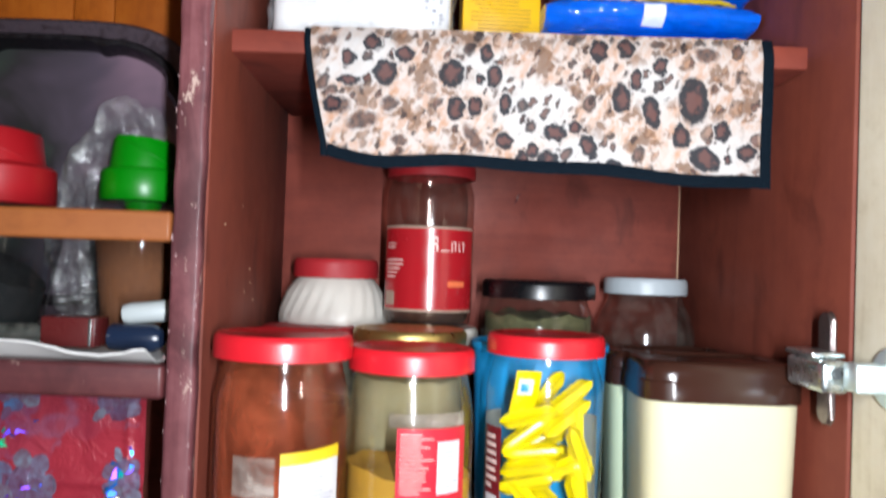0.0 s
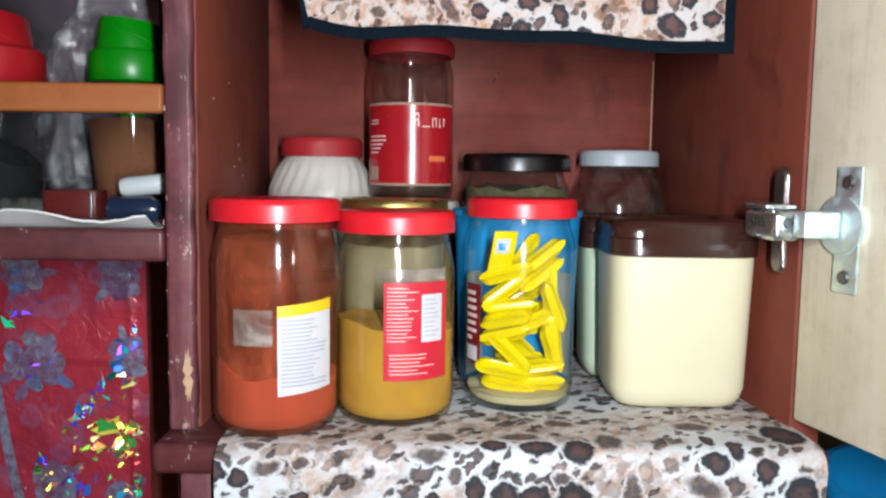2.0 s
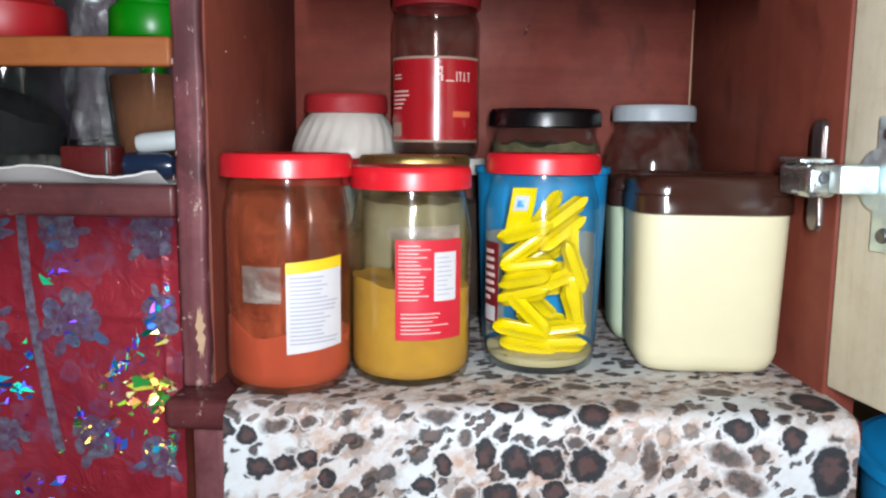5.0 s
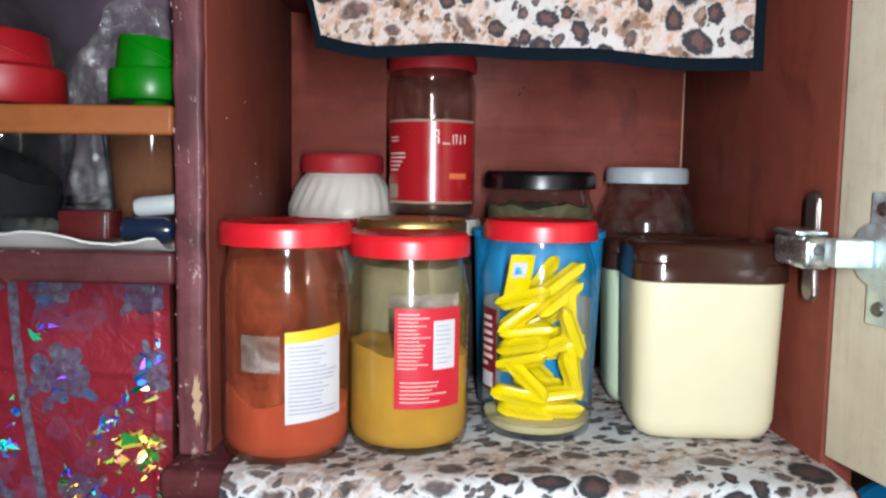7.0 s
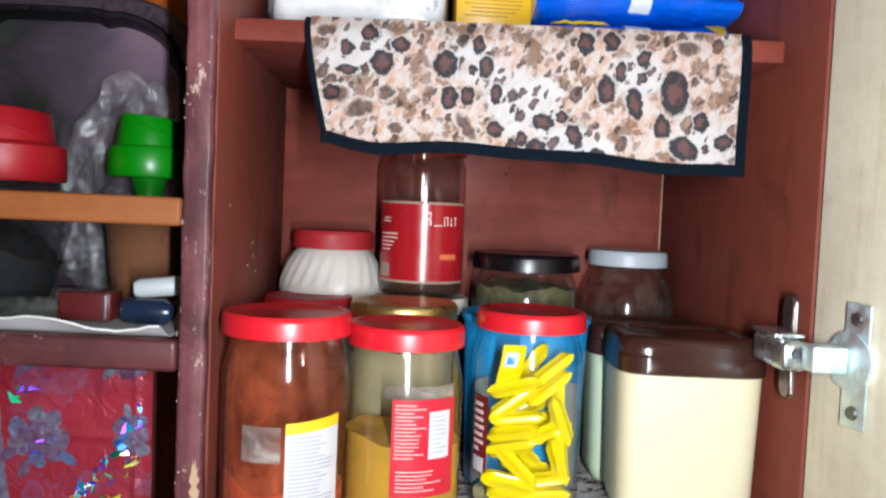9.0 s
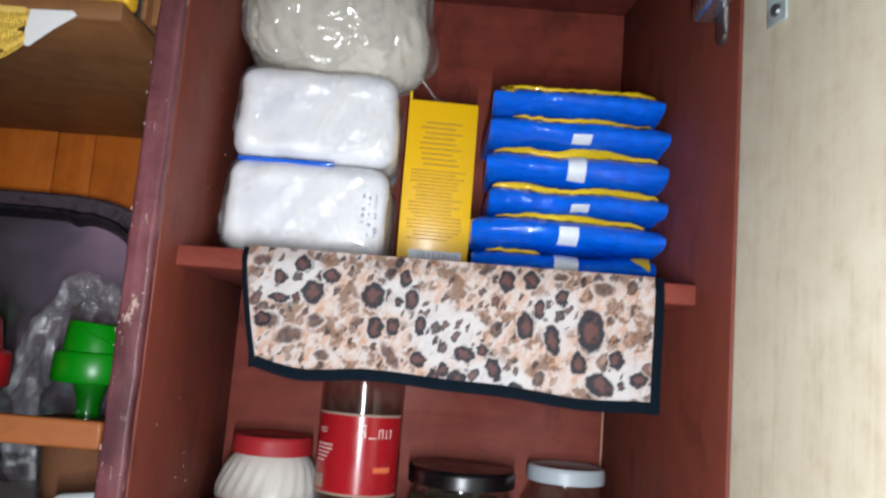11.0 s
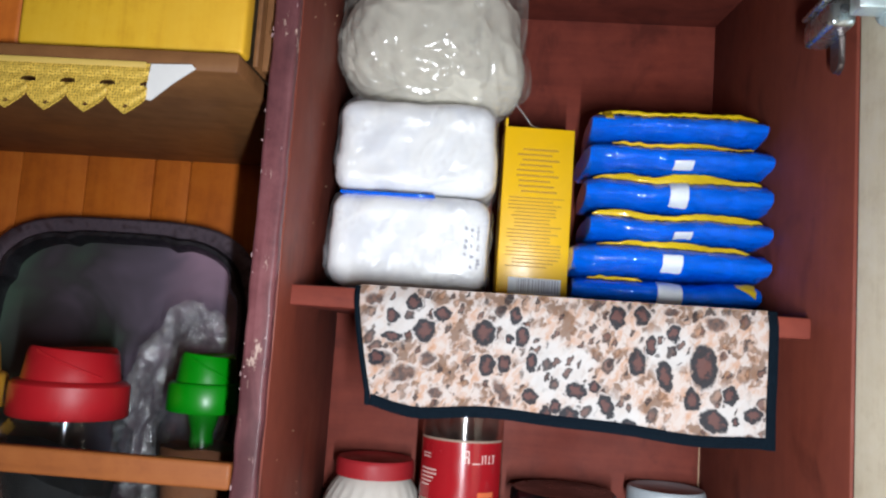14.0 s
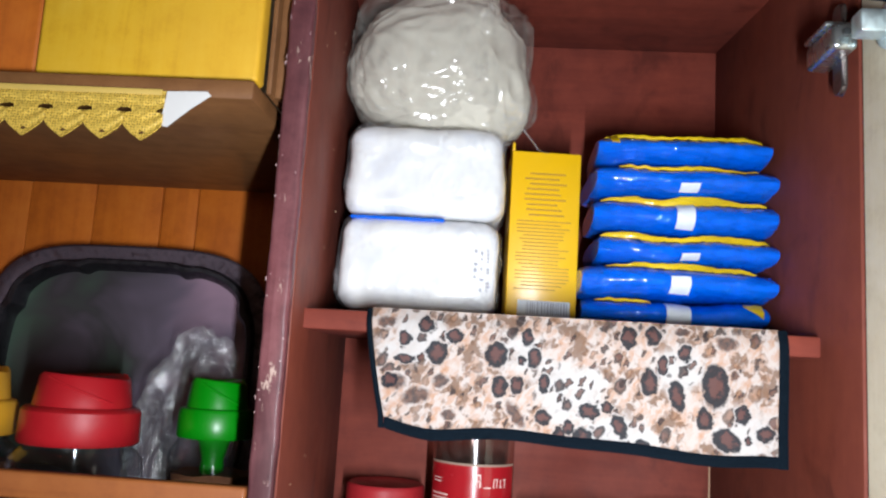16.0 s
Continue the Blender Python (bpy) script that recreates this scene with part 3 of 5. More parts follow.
def tube(points, radius, n=10, bm=None, closed_ends=True):
    own = bmesh.new()
    pts = [Vector(p) for p in points]
    rings = []
    for i, p in enumerate(pts):
        d = (pts[min(i + 1, len(pts) - 1)] - pts[max(i - 1, 0)]).normalized()
        side = d.cross(Vector((0, 0, 1)))
        side = side.normalized() if side.length > 1e-4 else Vector((1, 0, 0))
        up = side.cross(d)
        r = radius[i] if isinstance(radius, (list, tuple)) else radius
        rings.append([own.verts.new(p + r * (math.cos(2 * math.pi * k / n) * side + math.sin(2 * math.pi * k / n) * up)) for k in range(n)])
    for a, b in zip(rings, rings[1:]):
        for k in range(n):
            own.faces.new((a[k], a[(k + 1) % n], b[(k + 1) % n], b[k]))
    if closed_ends:
        own.faces.new(rings[0])
        own.faces.new(rings[-1][::-1])
    return merge(bm, own)


def sheet(fn, nu, nv, thick=0.0, uv=None):
    """A grid surface from fn(u, v); uv gives its own metres for the print."""
    bm = bmesh.new()
    lay = bm.loops.layers.uv.new("UVMap")
    vs = [[bm.verts.new(fn(i / nu, j / nv)) for i in range(nu + 1)] for j in range(nv + 1)]
    for j in range(nv):
        for i in range(nu):
            f = bm.faces.new((vs[j][i], vs[j][i + 1], vs[j + 1][i + 1], vs[j + 1][i]))
            if uv:
                for lp, (a, b) in zip(f.loops, ((i, j), (i + 1, j), (i + 1, j + 1), (i, j + 1))):
                    lp[lay].uv = uv(a / nu, b / nv)
    if thick:
        thicken(bm, thick)
    return bm


def pillow(w, d, h, power=0.35, n=28, lump=0.0, seed=0, scale=30.0):
    """A soft packet: a rounded block with lumps, resting on z = 0."""
    bm = bmesh.new()
    bmesh.ops.create_cube(bm, size=2)
    bmesh.ops.subdivide_edges(bm, edges=bm.edges[:], cuts=n // 2, use_grid_fill=True)
    off = Vector((seed * 7.3, seed * 3.1, seed))
    for v in bm.verts:
        q = v.co.normalized()
        c = v.co.copy()
        p = c.lerp(q * 1.18, power)
        p = Vector((p.x * w / 2, p.y * d / 2, p.z * h / 2))
        if lump:
            nn = noise.noise(p * scale + off) + 0.5 * noise.noise(p * scale * 2.3 + off)
            p += q * lump * nn
        v.co = p
    low = min(v.co.z for v in bm.verts)
    for v in bm.verts:
        v.co.z -= low
    return bm

# ---------------------------------------------------------------- room round the cupboard
def wall(name, b, mat=PLASTER):
    ob = part(name, box(*b, bevel=0), mat, None, smooth=False)
    tagged(ob, "plain plastered room surface", name.split("_")[0], kind="structure")


wall("wall_north", (-1.8, 0.92, 0, 2.2, 1.04, 2.6))
wall("wall_west", (-1.92, -2.6, 0, -1.8, 1.04, 2.6))
wall("wall_east", (2.2, -2.6, 0, 2.32, 1.04, 2.6))
# the south wall with its window
wall("wall_south_low", (-1.8, -2.72, 0, 2.2, -2.6, 0.9))
wall("wall_south_high", (-1.8, -2.72, 2.1, 2.2, -2.6, 2.6))
wall("wall_south_left", (-1.8, -2.72, 0.9, -0.5, -2.6, 2.1))
wall("wall_south_right", (0.5, -2.72, 0.9, 2.2, -2.6, 2.1))
wall("floor", (-1.92, -2.72, -0.1, 2.32, 1.04, 0), FLOOR_TILE)
wall("ceiling", (-1.92, -2.72, 2.6, 2.32, 1.04, 2.7))

# ---------------------------------------------------------------- cupboard
BACK, FRONT = 0.83, 0.530
SHELF = 1.29
cup = thing("cupboard", 0.05, 0.7, 0.0, "old red-brown painted wooden kitchen cupboard with open door", "cupboard")


def cpart(name, bm, mat, label="", parent=None, smooth=True, kind=""):
    """A part of the cupboard, given in room coordinates."""
    bm.transform(Matrix.Translation((-0.05, -0.7, 0)))
    return part(name, bm, mat, parent or cup, label, smooth, kind)


def slanted(x0a, x1a, ya, x0b, x1b, yb, z0, z1, bevel=0.0015):
    """An upright board whose two ends have their own x."""
    bm = box(0, 0, 0, 1, 1, 1, 0)
    for v in bm.verts:
        f, s, h = v.co.y, v.co.x, v.co.z
        v.co = Vector(((x0a + s * (x1a - x0a)) * (1 - f) + (x0b + s * (x1b - x0b)) * f, ya + f * (yb - ya), z0 + h * (z1 - z0)))
    bmesh.ops.bevel(bm, geom=bm.edges[:], offset=bevel, segments=2, affect="EDGES", profile=0.5)
    return bm


cpart("back_panel", box(-0.16, BACK, 1.2, 0.28, BACK + 0.012, 2.05, 0.001), RED_BOARD)
cpart("side_panel", slanted(0.274, 0.296, 0.545, 0.244, 0.262, BACK - 0.001, 0.86, 2.05), RED_SIDE)
cpart("divider", slanted(-0.160, -0.1420, FRONT + 0.012, -0.171, -0.152, BACK - 0.001, 0.86, 2.031), RED_SIDE)


def worn_post():
    """The divider's front edge strip with its dents."""
    bm = box(-0.1615, FRONT, 1.2875, -0.1425, FRONT + 0.0115, 2.031, 0.003, 3)
    bmesh.ops.subdivide_edges(bm, edges=[e for e in bm.edges if e.calc_length() > 0.3], cuts=220, use_grid_fill=True)
    for v in bm.verts:
        k = noise.noise(Vector((v.co.x * 30, v.co.y * 30, v.co.z * 45)))
        v.co.x += 0.0009 * k
        v.co.y += 0.0006 * k
    return bm


cpart("front_strip", worn_post(), MAROON, "dark maroon strip with paint chipped along its edge")
chip = bmesh.new()
rim = [chip.verts.new((-0.1475 + (0.0014 + 0.0024 * abs(math.sin(k * 1.7))) * math.cos(2 * math.pi * k / 22), FRONT - 0.0005, 1.3265 + (0.016 + 0.004 * math.sin(k * 2.9)) * math.sin(2 * math.pi * k / 22))) for k in range(22)]
chip.faces.new(rim)
thicken(chip, 0.001)
cpart("paint_chip", chip, CHIP, "bare wood where paint chipped off", smooth=False)
bm, r3 = bmesh.new(), random.Random(14)
for k in range(60):
    zz = r3.uniform(1.30, 2.02)
    xx = r3.choice((-0.1598, -0.1598, -0.1445)) + r3.gauss(0, 0.0012)
    w, h = r3.uniform(0.0002, 0.0008), r3.uniform(0.0003, 0.0022)
    ring = [bm.verts.new((xx + w * math.cos(q) * r3.uniform(0.6, 1.2), FRONT - 0.0009, zz + h * math.sin(q) * r3.uniform(0.6, 1.2))) for q in (0.3, 1.2, 2.3, 3.4, 4.4, 5.5)]
    bm.faces.new(ring)
thicken(bm, 0.0006)
cpart("paint_flecks", bm, plastic("pale_pink_primer", (0.36, 0.23, 0.23), 0.5), "pale flecks where the edge paint has chipped", smooth=False, kind="stuff")
cpart("top_board", box(-0.172, 0.575, 1.985, 0.27, BACK, 2.003, 0.001), RED_BOARD)
cpart("upper_shelf", box(-0.1505, 0.586, 1.641, 0.262, BACK - 0.001, 1.658, 0.0025), RED_BOARD)
slab = box(-0.1655, 0.503, 1.266, 0.285, BACK - 0.001, 1.287, 0.006, 4)
cpart("base_slab", slab, MAROON_X, "thick maroon base board with rounded front edge")
cpart("leg_strip", box(-0.150, 0.515, 0.86, -0.122, 0.533, 1.265, 0.003), MAROON)

cpart("scratch", tube([(0.078, BACK - 0.0004, 1.560), (0.0805, BACK - 0.0005, 1.564), (0.082, BACK - 0.0004, 1.569), (0.085, BACK - 0.0004, 1.571)], [0.0006, 0.0011, 0.0009, 0.0004], 6), MAROON_X, "dark scratch in the paint")
cpart("corner_bead", box(0.2425, BACK - 0.0016, 1.47, 0.2437, BACK - 0.0003, 1.585, 0.0003), CHIP, "pale line where paint has cracked in the corner")
dots = random.Random(5)
for k in range(14):
    yy, zz = dots.uniform(0.585, 0.70), dots.uniform(1.40, 1.95)
    xx = -0.1418 - 0.0100 * (yy - 0.542) / 0.287
    d = lathe([(0.0008, 0), (0.0006, 0.0004), (0, 0.0005)], 8)
    d.transform(pose(xx, yy, zz, 0, 90, 0))
    cpart("paint_dot", d, CHIP, "pale paint fleck")

# upper left: overhanging box with pine face
cpart("pine_panel", box(-0.352, 0.515, 1.8205, -0.1775, 0.535, 2.05, 0.004, 3), YELLOW_WOOD, "yellow varnished pine panel")
cpart("pine_panel", box(-0.60, 0.520, 1.8205, -0.3535, 0.538, 2.05, 0.004, 3), ORANGE_WOOD, "orange varnished pine panel")
cpart("gap_filler", box(-0.1728, 0.548, 1.8190, -0.1625, 0.56, 2.031, 0.0006), BROWN_WOOD)
cpart("box_side", box(-0.1772, 0.5385, 1.8190, -0.1732, 0.86, 2.05, 0.0006), BROWN_WOOD)
cpart("overhang_shelf", box(-0.62, 0.506, 1.803, -0.1765, 0.845, 1.8185, 0.003), BROWN_WOOD, "brown wooden shelf seen from below")
xs = [-0.62, -0.545, -0.465, -0.384, -0.3415, -0.176]
for a, b in zip(xs, xs[1:]):
    cpart("back_plank", box(a + 0.0007, 0.848 + 0.0008 * (b * 100 % 3), 1.425, b - 0.0007, 0.862, 1.805, 0.0015), ORANGE_WOOD)
cpart("far_side_panel", box(-0.64, 0.56, 0.86, -0.622, 0.862, 2.05, 0.001), RED_SIDE)
cpart("rack_floor", box(-0.62, FRONT + 0.012, 1.408, -0.173, 0.846, 1.4245, 0.001), MAROON_X)
cpart("lower_rail", box(-0.62, FRONT - 0.001, 1.4045, -0.1625, FRONT + 0.0115, 1.4265, 0.003, 3), MAROON_X)
cpart("guard_rail", box(-0.62, FRONT + 0.001, 1.504, -0.1622, FRONT + 0.012, 1.5235, 0.0025, 3), ORANGE_RAIL, "orange varnished guard rail")
cpart("lower_back", box(-0.62, 0.868, 0.86, -0.175, 0.878, 1.405, 0.001), RED_BOARD)
cpart("lower_floor", box(-0.62, 0.56, 0.86, -0.175, 0.866, 0.878, 0.001), RED_BOARD)
cpart("plinth", box(-0.64, 0.50, 0.0, 0.296, 0.878, 0.858, 0.003), MAROON_X)
cpart("lower_front", box(-0.136, 0.535, 0.86, 0.285, 0.548, 1.261, 0.002), RED_BOARD)

# open door with its two hinges
DOOR_TURN = 14.0
door = new("door")
door.parent = cup
door.matrix_basis = Matrix.Translation((-0.05, -0.7, 0)) @ pose(0.2745, 0.541, 0, 0, 0, DOOR_TURN)
door_leaf = part("door_leaf", box(0, -0.40, 1.297, 0.019, 0, 2.03, 0.002), DOOR_WOOD, door, "pale bare wooden door leaf standing open")
tagged(door, "pale wooden door standing open")


def hinge(z):
    h = new("hinge")
    h.parent = cup
    h.matrix_basis = Matrix.Translation((-0.05, -0.7, 0))
    tagged(h, "nickel-plated concealed cupboard hinge")

    def p(name, bm, mat=STEEL):
        return part(name, bm, mat, h)

    # oblong plate on the side panel
    pl = bmesh.new()
    ring = [pl.verts.new((0.2665, 0.553 + 0.0085 * math.cos(q), z + 0.0 + math.copysign(0.028, math.sin(q)) + 0.0085 * math.sin(q))) for q in [2 * math.pi * (k + 0.5) / 24 for k in range(24)]]
    pl.faces.new(ring)
    thicken(pl, 0.004)
    bmesh.ops.bevel(pl, geom=pl.edges[:], offset=0.0008, segments=1, affect="EDGES")
    pl.transform(Matrix.Translation((-0.001, 0, 0)))
    p("mounting_plate", pl, CHROME)
    p("plate_rim", tube([(0.2635, 0.544, z - 0.032), (0.2625, 0.543, z), (0.2635, 0.544, z + 0.032)], 0.0016, 8), CHROME)
    arm = box(0.2450, 0.520, z - 0.0125, 0.2635, 0.572, z + 0.008, 0.004, 3)
    p("arm", arm)
    cover = box(0.2430, 0.528, z + 0.0085, 0.2640, 0.570, z + 0.0120, 0.0012)
    p("arm_cover", cover)
    p("adjusting_screw", lathe([(0.0035, 0), (0.003, 0.0015), (0, 0.0015)], 12), STEEL_DARK).matrix_basis = pose(0.2545, 0.5195, z, 90, 0, 0)
    p("link", box(0.255, 0.497, z - 0.0085, 0.2775, 0.514, z + 0.0085, 0.0015), SATIN)
    cupb = lathe([(0.0, -0.010), (0.0165, -0.010), (0.0175, -0.003), (0.019, 0.0), (0.019, 0.0014), (0.012, 0.003), (0.0, 0.003)], 28)
    cupb.transform(pose(0.2806, 0.5015, z, 0, -90, DOOR_TURN))
    p("cup", cupb, SATIN)
    fl = box(-0.0022, -0.0105, -0.043, 0.0, 0.0105, 0.0375, 0.0009)
    fl.transform(pose(0.2836, 0.4968, z, 0, 0, DOOR_TURN))
    p("flange", fl, SATIN)
    for dz in (-0.033, 0.0275):
        s = lathe([(0.0048, 0.0), (0.004, 0.0018), (0.0, 0.002)], 14)
        s.transform(pose(0.2815, 0.4963, z + dz, 0, -90, DOOR_TURN))
        p("screw", s, STEEL_DARK)


hinge(1.437)
hinge(1.877)

# ---------------------------------------------------------------- cloths
def low_cloth(u, v):
    x = -0.119 + 0.395 * u
    s = v * 0.50
    if s < 0.295:
        y, z = 0.80 - s, 1.2895
    elif s < 0.32:
        a = (s - 0.295) / 0.025 * math.pi / 2
        y, z = 0.505 - 0.015 * math.sin(a), 1.2895 - 0.015 * (1 - math.cos(a))
    else:
        y, z = 0.490, 1.2745 - (s - 0.32)
    w = noise.noise(Vector((x * 14, s * 11, 3.0)))
    if s < 0.295:
        z += 0.0010 * max(0, w)
    else:
        k = min(1, (s - 0.295) * 8)
        y -= k * (0.005 + 0.005 * w + 0.004 * math.sin(x * 40))
    x += 0.002 * noise.noise(Vector((s * 20, x * 5, 9)))
    return (x, y, z)


cl = thing("shelf_cloth", 0.07, 0.62, SHELF, "leopard-print oilcloth spread over the lower shelf and hanging down", "cloth")
bm = sheet(low_cloth, 70, 90, 0.0008, lambda u, v: (-0.119 + 0.395 * u, 0.50 * v))
bm.transform(Matrix.Translation((-0.07, -0.62, -SHELF)))
part("cloth_sheet", bm, LEOPARD_LOW, cl)


def top_edge(u):
    """Left-hand skew, hem height and fullness of the hanging cloth."""
    hem = 1.5735 - 0.011 * u - 0.0035 * math.sin(u * 9.0 + 0.6) * (1 - u) - 0.0012 * math.sin(u * 17.0) + (0.004 * (0.12 - u) / 0.12 if u < 0.12 else 0)
    return hem


def top_cloth(u, v):
    s = v
    if s < 0.28:
        f = s / 0.28
        y, z = 0.70 - 0.112 * f, 1.6605
        x = -0.088 + 0.317 * u
        return (x, y, z + 0.0008 * noise.noise(Vector((x * 30, y * 30, 0))))
    f = (s - 0.28) / 0.72
    hem = top_edge(u)
    z = 1.6605 + (hem - 1.6605) * f
    x = -0.088 + 0.317 * u + (1 - u) * 0.016 * f ** 1.4
    y = 0.588 - 0.006 * math.sin(min(1, f * 6) * math.pi / 2) - 0.004 * f * math.sin(u * 10 + 1) - 0.003 * f
    y -= 0.003 * noise.noise(Vector((x * 25, z * 18, 5)))
    if f == 0:
        y = 0.587
    return (x, y, z)


ct = thing("shelf_valance", 0.07, 0.6, 1.66, "leopard-print cloth with navy binding hanging over the upper shelf edge", "cloth")


def tpart(name, bm, mat, label=""):
    bm.transform(Matrix.Translation((-0.07, -0.6, -1.66)))
    return part(name, bm, mat, ct, label)


def valance_print(u, v):
    x, y, z = top_cloth(u, v)
    return (x, z + max(0.0, y - 0.588))


tpart("cloth_sheet", sheet(top_cloth, 80, 50, 0.0008, valance_print), LEOPARD_TOP)


def hem(u, v):
    a = Vector(top_cloth(u, 1.0))
    a.z -= 0.0078 * v - 0.001
    a.y -= 0.0012 * math.sin(v * math.pi)
    return a


def side(at, wide):
    def fn(u, v):
        a = Vector(top_cloth(at, 0.282 + 0.718 * v))
        a.x += wide * u
        if v == 1:
            a.z -= 0.0075
        a.y -= 0.001 * math.sin(u * math.pi) + 0.0004
        return a
    return fn


tpart("bottom_binding", sheet(hem, 80, 3, 0.0014), NAVY, "navy bias binding")
tpart("side_binding", sheet(side(1.0, 0.0065), 3, 30, 0.0014), NAVY, "navy bias binding")
tpart("side_binding", sheet(side(0.0, -0.0045), 3, 30, 0.0014), NAVY, "navy bias binding")

# short valance under the cornice
cpart("cornice", box(-0.175, 0.45, 2.032, 0.300, BACK, 2.05, 0.003), MAROON_X)
cv = thing("cornice_valance", 0.07, 0.466, 2.0315, "leopard-print cloth with navy binding hanging from the cornice", "cloth")


def cornice_cloth(u, v):
    x = -0.24 + 0.47 * u
    k = v * (0.006 * math.sin(u * 14) + 0.002 * noise.noise(Vector((u * 9, v * 3, 7))))
    return (x, k, -0.1405 * v - 0.005 * u * v)


def cornice_hem(u, v):
    x, y, z = cornice_cloth(u, 1.0)
    return (x, y - 0.0012 - 0.001 * math.sin(v * math.pi), z + 0.0015 - 0.0135 * v)


part("cloth_sheet", sheet(cornice_cloth, 60, 16, 0.0008, lambda u, v: (0.47 * u + 1.3, -0.14 * v)), LEOPARD_TOP, cv)
part("bottom_binding", sheet(cornice_hem, 60, 3, 0.0014), NAVY, cv, "navy bias binding")

# ---------------------------------------------------------------- lower shelf: jars
ON = SHELF + 0.0008


def jar_walls(prof, wall=0.0018):
    """The glass surface from an outer profile of (radius, height), bottom to top, with its rim turned in."""
    r, z = prof[-1]
    return prof + [(r - wall * 0.5, z + 0.0008), (r - wall, z)]


def lid_profile(r, h):
    return [(r * 0.93, 0), (r, 0.0006), (r, h * 0.72), (r * 0.985, h * 0.88), (r * 0.95, h), (r * 0.88, h), (r * 0.84, h - 0.0006), (0, h - 0.0006)]


def jar(name, x, y, r, h, lid_r, lid_h, lid_mat, label, glass_mat=None, shoulder=0.80, neck=0.86, z=None, lid_label="", foot=0.87):
    """A glass jar with its screw lid; h is the whole height."""
    t = thing(name, x, y, ON if z is None else z, label, "jar", "jars on the shelf")
    g = h - lid_h
    prof = [(0, 0), (r * foot, 0), (r * 0.945, 0.0025), (r * 0.985, 0.007), (r, 0.014), (r, g * shoulder), (r * 0.985, g * (shoulder + 0.05)), (r * (neck + 0.04), g * 0.95), (r * neck, g), (r * neck, g + lid_h * 0.5)]
    part("glass_body", lathe(jar_walls(prof), 48), glass_mat or CLEAR, t, "clear glass")
    lb = lathe(lid_profile(lid_r, lid_h), 48, wobble=lambda a, zz: 1 + 0.004 * math.sin(a * 24))
    lb.transform(Matrix.Translation((0, 0, g)))
    part("lid", lb, lid_mat, t, lid_label)
    return t


def fill(r, top, seed=0, slope=0.0, bottom=0.0048, lump=0.003):
    """Loose contents with an uneven top."""
    bm = lathe([(0, bottom), (r * 0.89, bottom), (r * 0.965, bottom + 0.003), (r, bottom + 0.008)] + [(r, bottom + 0.006 + (top - bottom - 0.006) * k / 8) for k in range(1, 9)] + [(r * f, top) for f in (0.8, 0.55, 0.3)] + [(0, top)], 40)
    for v in bm.verts:
        f = max(0.0, (v.co.z - bottom - 0.006) / (top - bottom - 0.006))
        v.co.z += f * (slope * v.co.x / r + lump * noise.noise(Vector((v.co.x * 60, v.co.y * 60, seed))))
    return bm


def dust_coat():
    m = Mat("clinging_chilli_dust", 0.9)
    xyz = m.n.new("ShaderNodeSeparateXYZ")
    m.l.new(m.co, xyz.inputs[0])
    thin = m.maths("ADD", m.maths("MULTIPLY", xyz.outputs[0], 3.6), m.maths("MULTIPLY", m.maths("SUBTRACT", xyz.outputs[2], 0.075), 1.3))
    n1 = m.maths("SUBTRACT", m.noise(m.scaled(1, 1, 0.55), 26, 5, 0.62, 0.6), m.maths("ADD", thin, 0.03))
    m.color(m.ramp(n1, (0.35, (0.24, 0.045, 0.016)), (0.65, (0.42, 0.09, 0.035))))
    tr, mx = m.n.new("ShaderNodeBsdfTransparent"), m.n.new("ShaderNodeMixShader")
    m.l.new(m.ramp(n1, (0.34, (0.05,) * 3), (0.50, (0.40,) * 3), (0.66, (0.95,) * 3)), mx.inputs[0])
    m.l.new(tr.outputs[0], mx.inputs[1])
    m.l.new(m.b.outputs[0], mx.inputs[2])
    m.l.new(mx.outputs[0], m.out.inputs[0])
    return m.m


# chilli jar
j = jar("spice_jar", -0.0905, 0.547, 0.0432, 0.1575, 0.0447, 0.0155, RED_LID, "tall glass jar of red chilli powder with red lid", CHILLI_GLASS, lid_label="bright red metal lid")
part("filling", fill(0.0416, 0.040, 2, -0.006, lump=0.011), CHILLI, j, "orange-red chilli powder")
part("caked_powder", lathe([(0.0405, 0.034), (0.0409, 0.060), (0.0409, 0.110), (0.0395, 0.122), (0.036, 0.130)], 48), dust_coat(), j, "chilli powder caked on the glass")
part("label", patch(0.0432, 12, 66, 0.030, 0.089, 12, taper=0.003), LABEL_WHITE, j, "white printed label")
part("label_band", patch(0.0432, 12, 66, 0.0825, 0.090, 12, lift=0.0006, taper=0.003), LABEL_YELLOW, j, "yellow band of the label")
part("print", print_lines(0.0432, 15, 62, 0.034, 0.080, 17, 4, fill=0.38), INK_GREY, j, kind="stuff")
part("old_glue", patch(0.0432, -28, 8, 0.062, 0.086, 8, lift=0.0002), GLUE, j, "glue left by a torn label")
# turmeric jar
j = jar("spice_jar", -0.0080, 0.572, 0.0430, 0.149, 0.0428, 0.0155, RED_LID, "glass jar of mustard-yellow powder with red lid", TURMERIC_GLASS, lid_label="bright red metal lid", shoulder=0.76)
part("filling", fill(0.0416, 0.068, 5, -0.004), TURMERIC, j, "mustard-yellow powder")
part("label", patch(0.0430, -8, 58, 0.0335, 0.1015, 14), LABEL_RED, j, "crimson printed label")
part("label_edge", patch(0.0430, -15, 56, 0.102, 0.1105, 12), GLUE, j, "torn paper above the label")
part("print", print_lines(0.0430, -5, 24, 0.060, 0.099, 15, 8, fill=0.22), INK_PALE, j, kind="stuff")
part("print", print_lines(0.0430, -3, 44, 0.037, 0.053, 6, 9, fill=0.22), INK_PALE, j, kind="stuff")
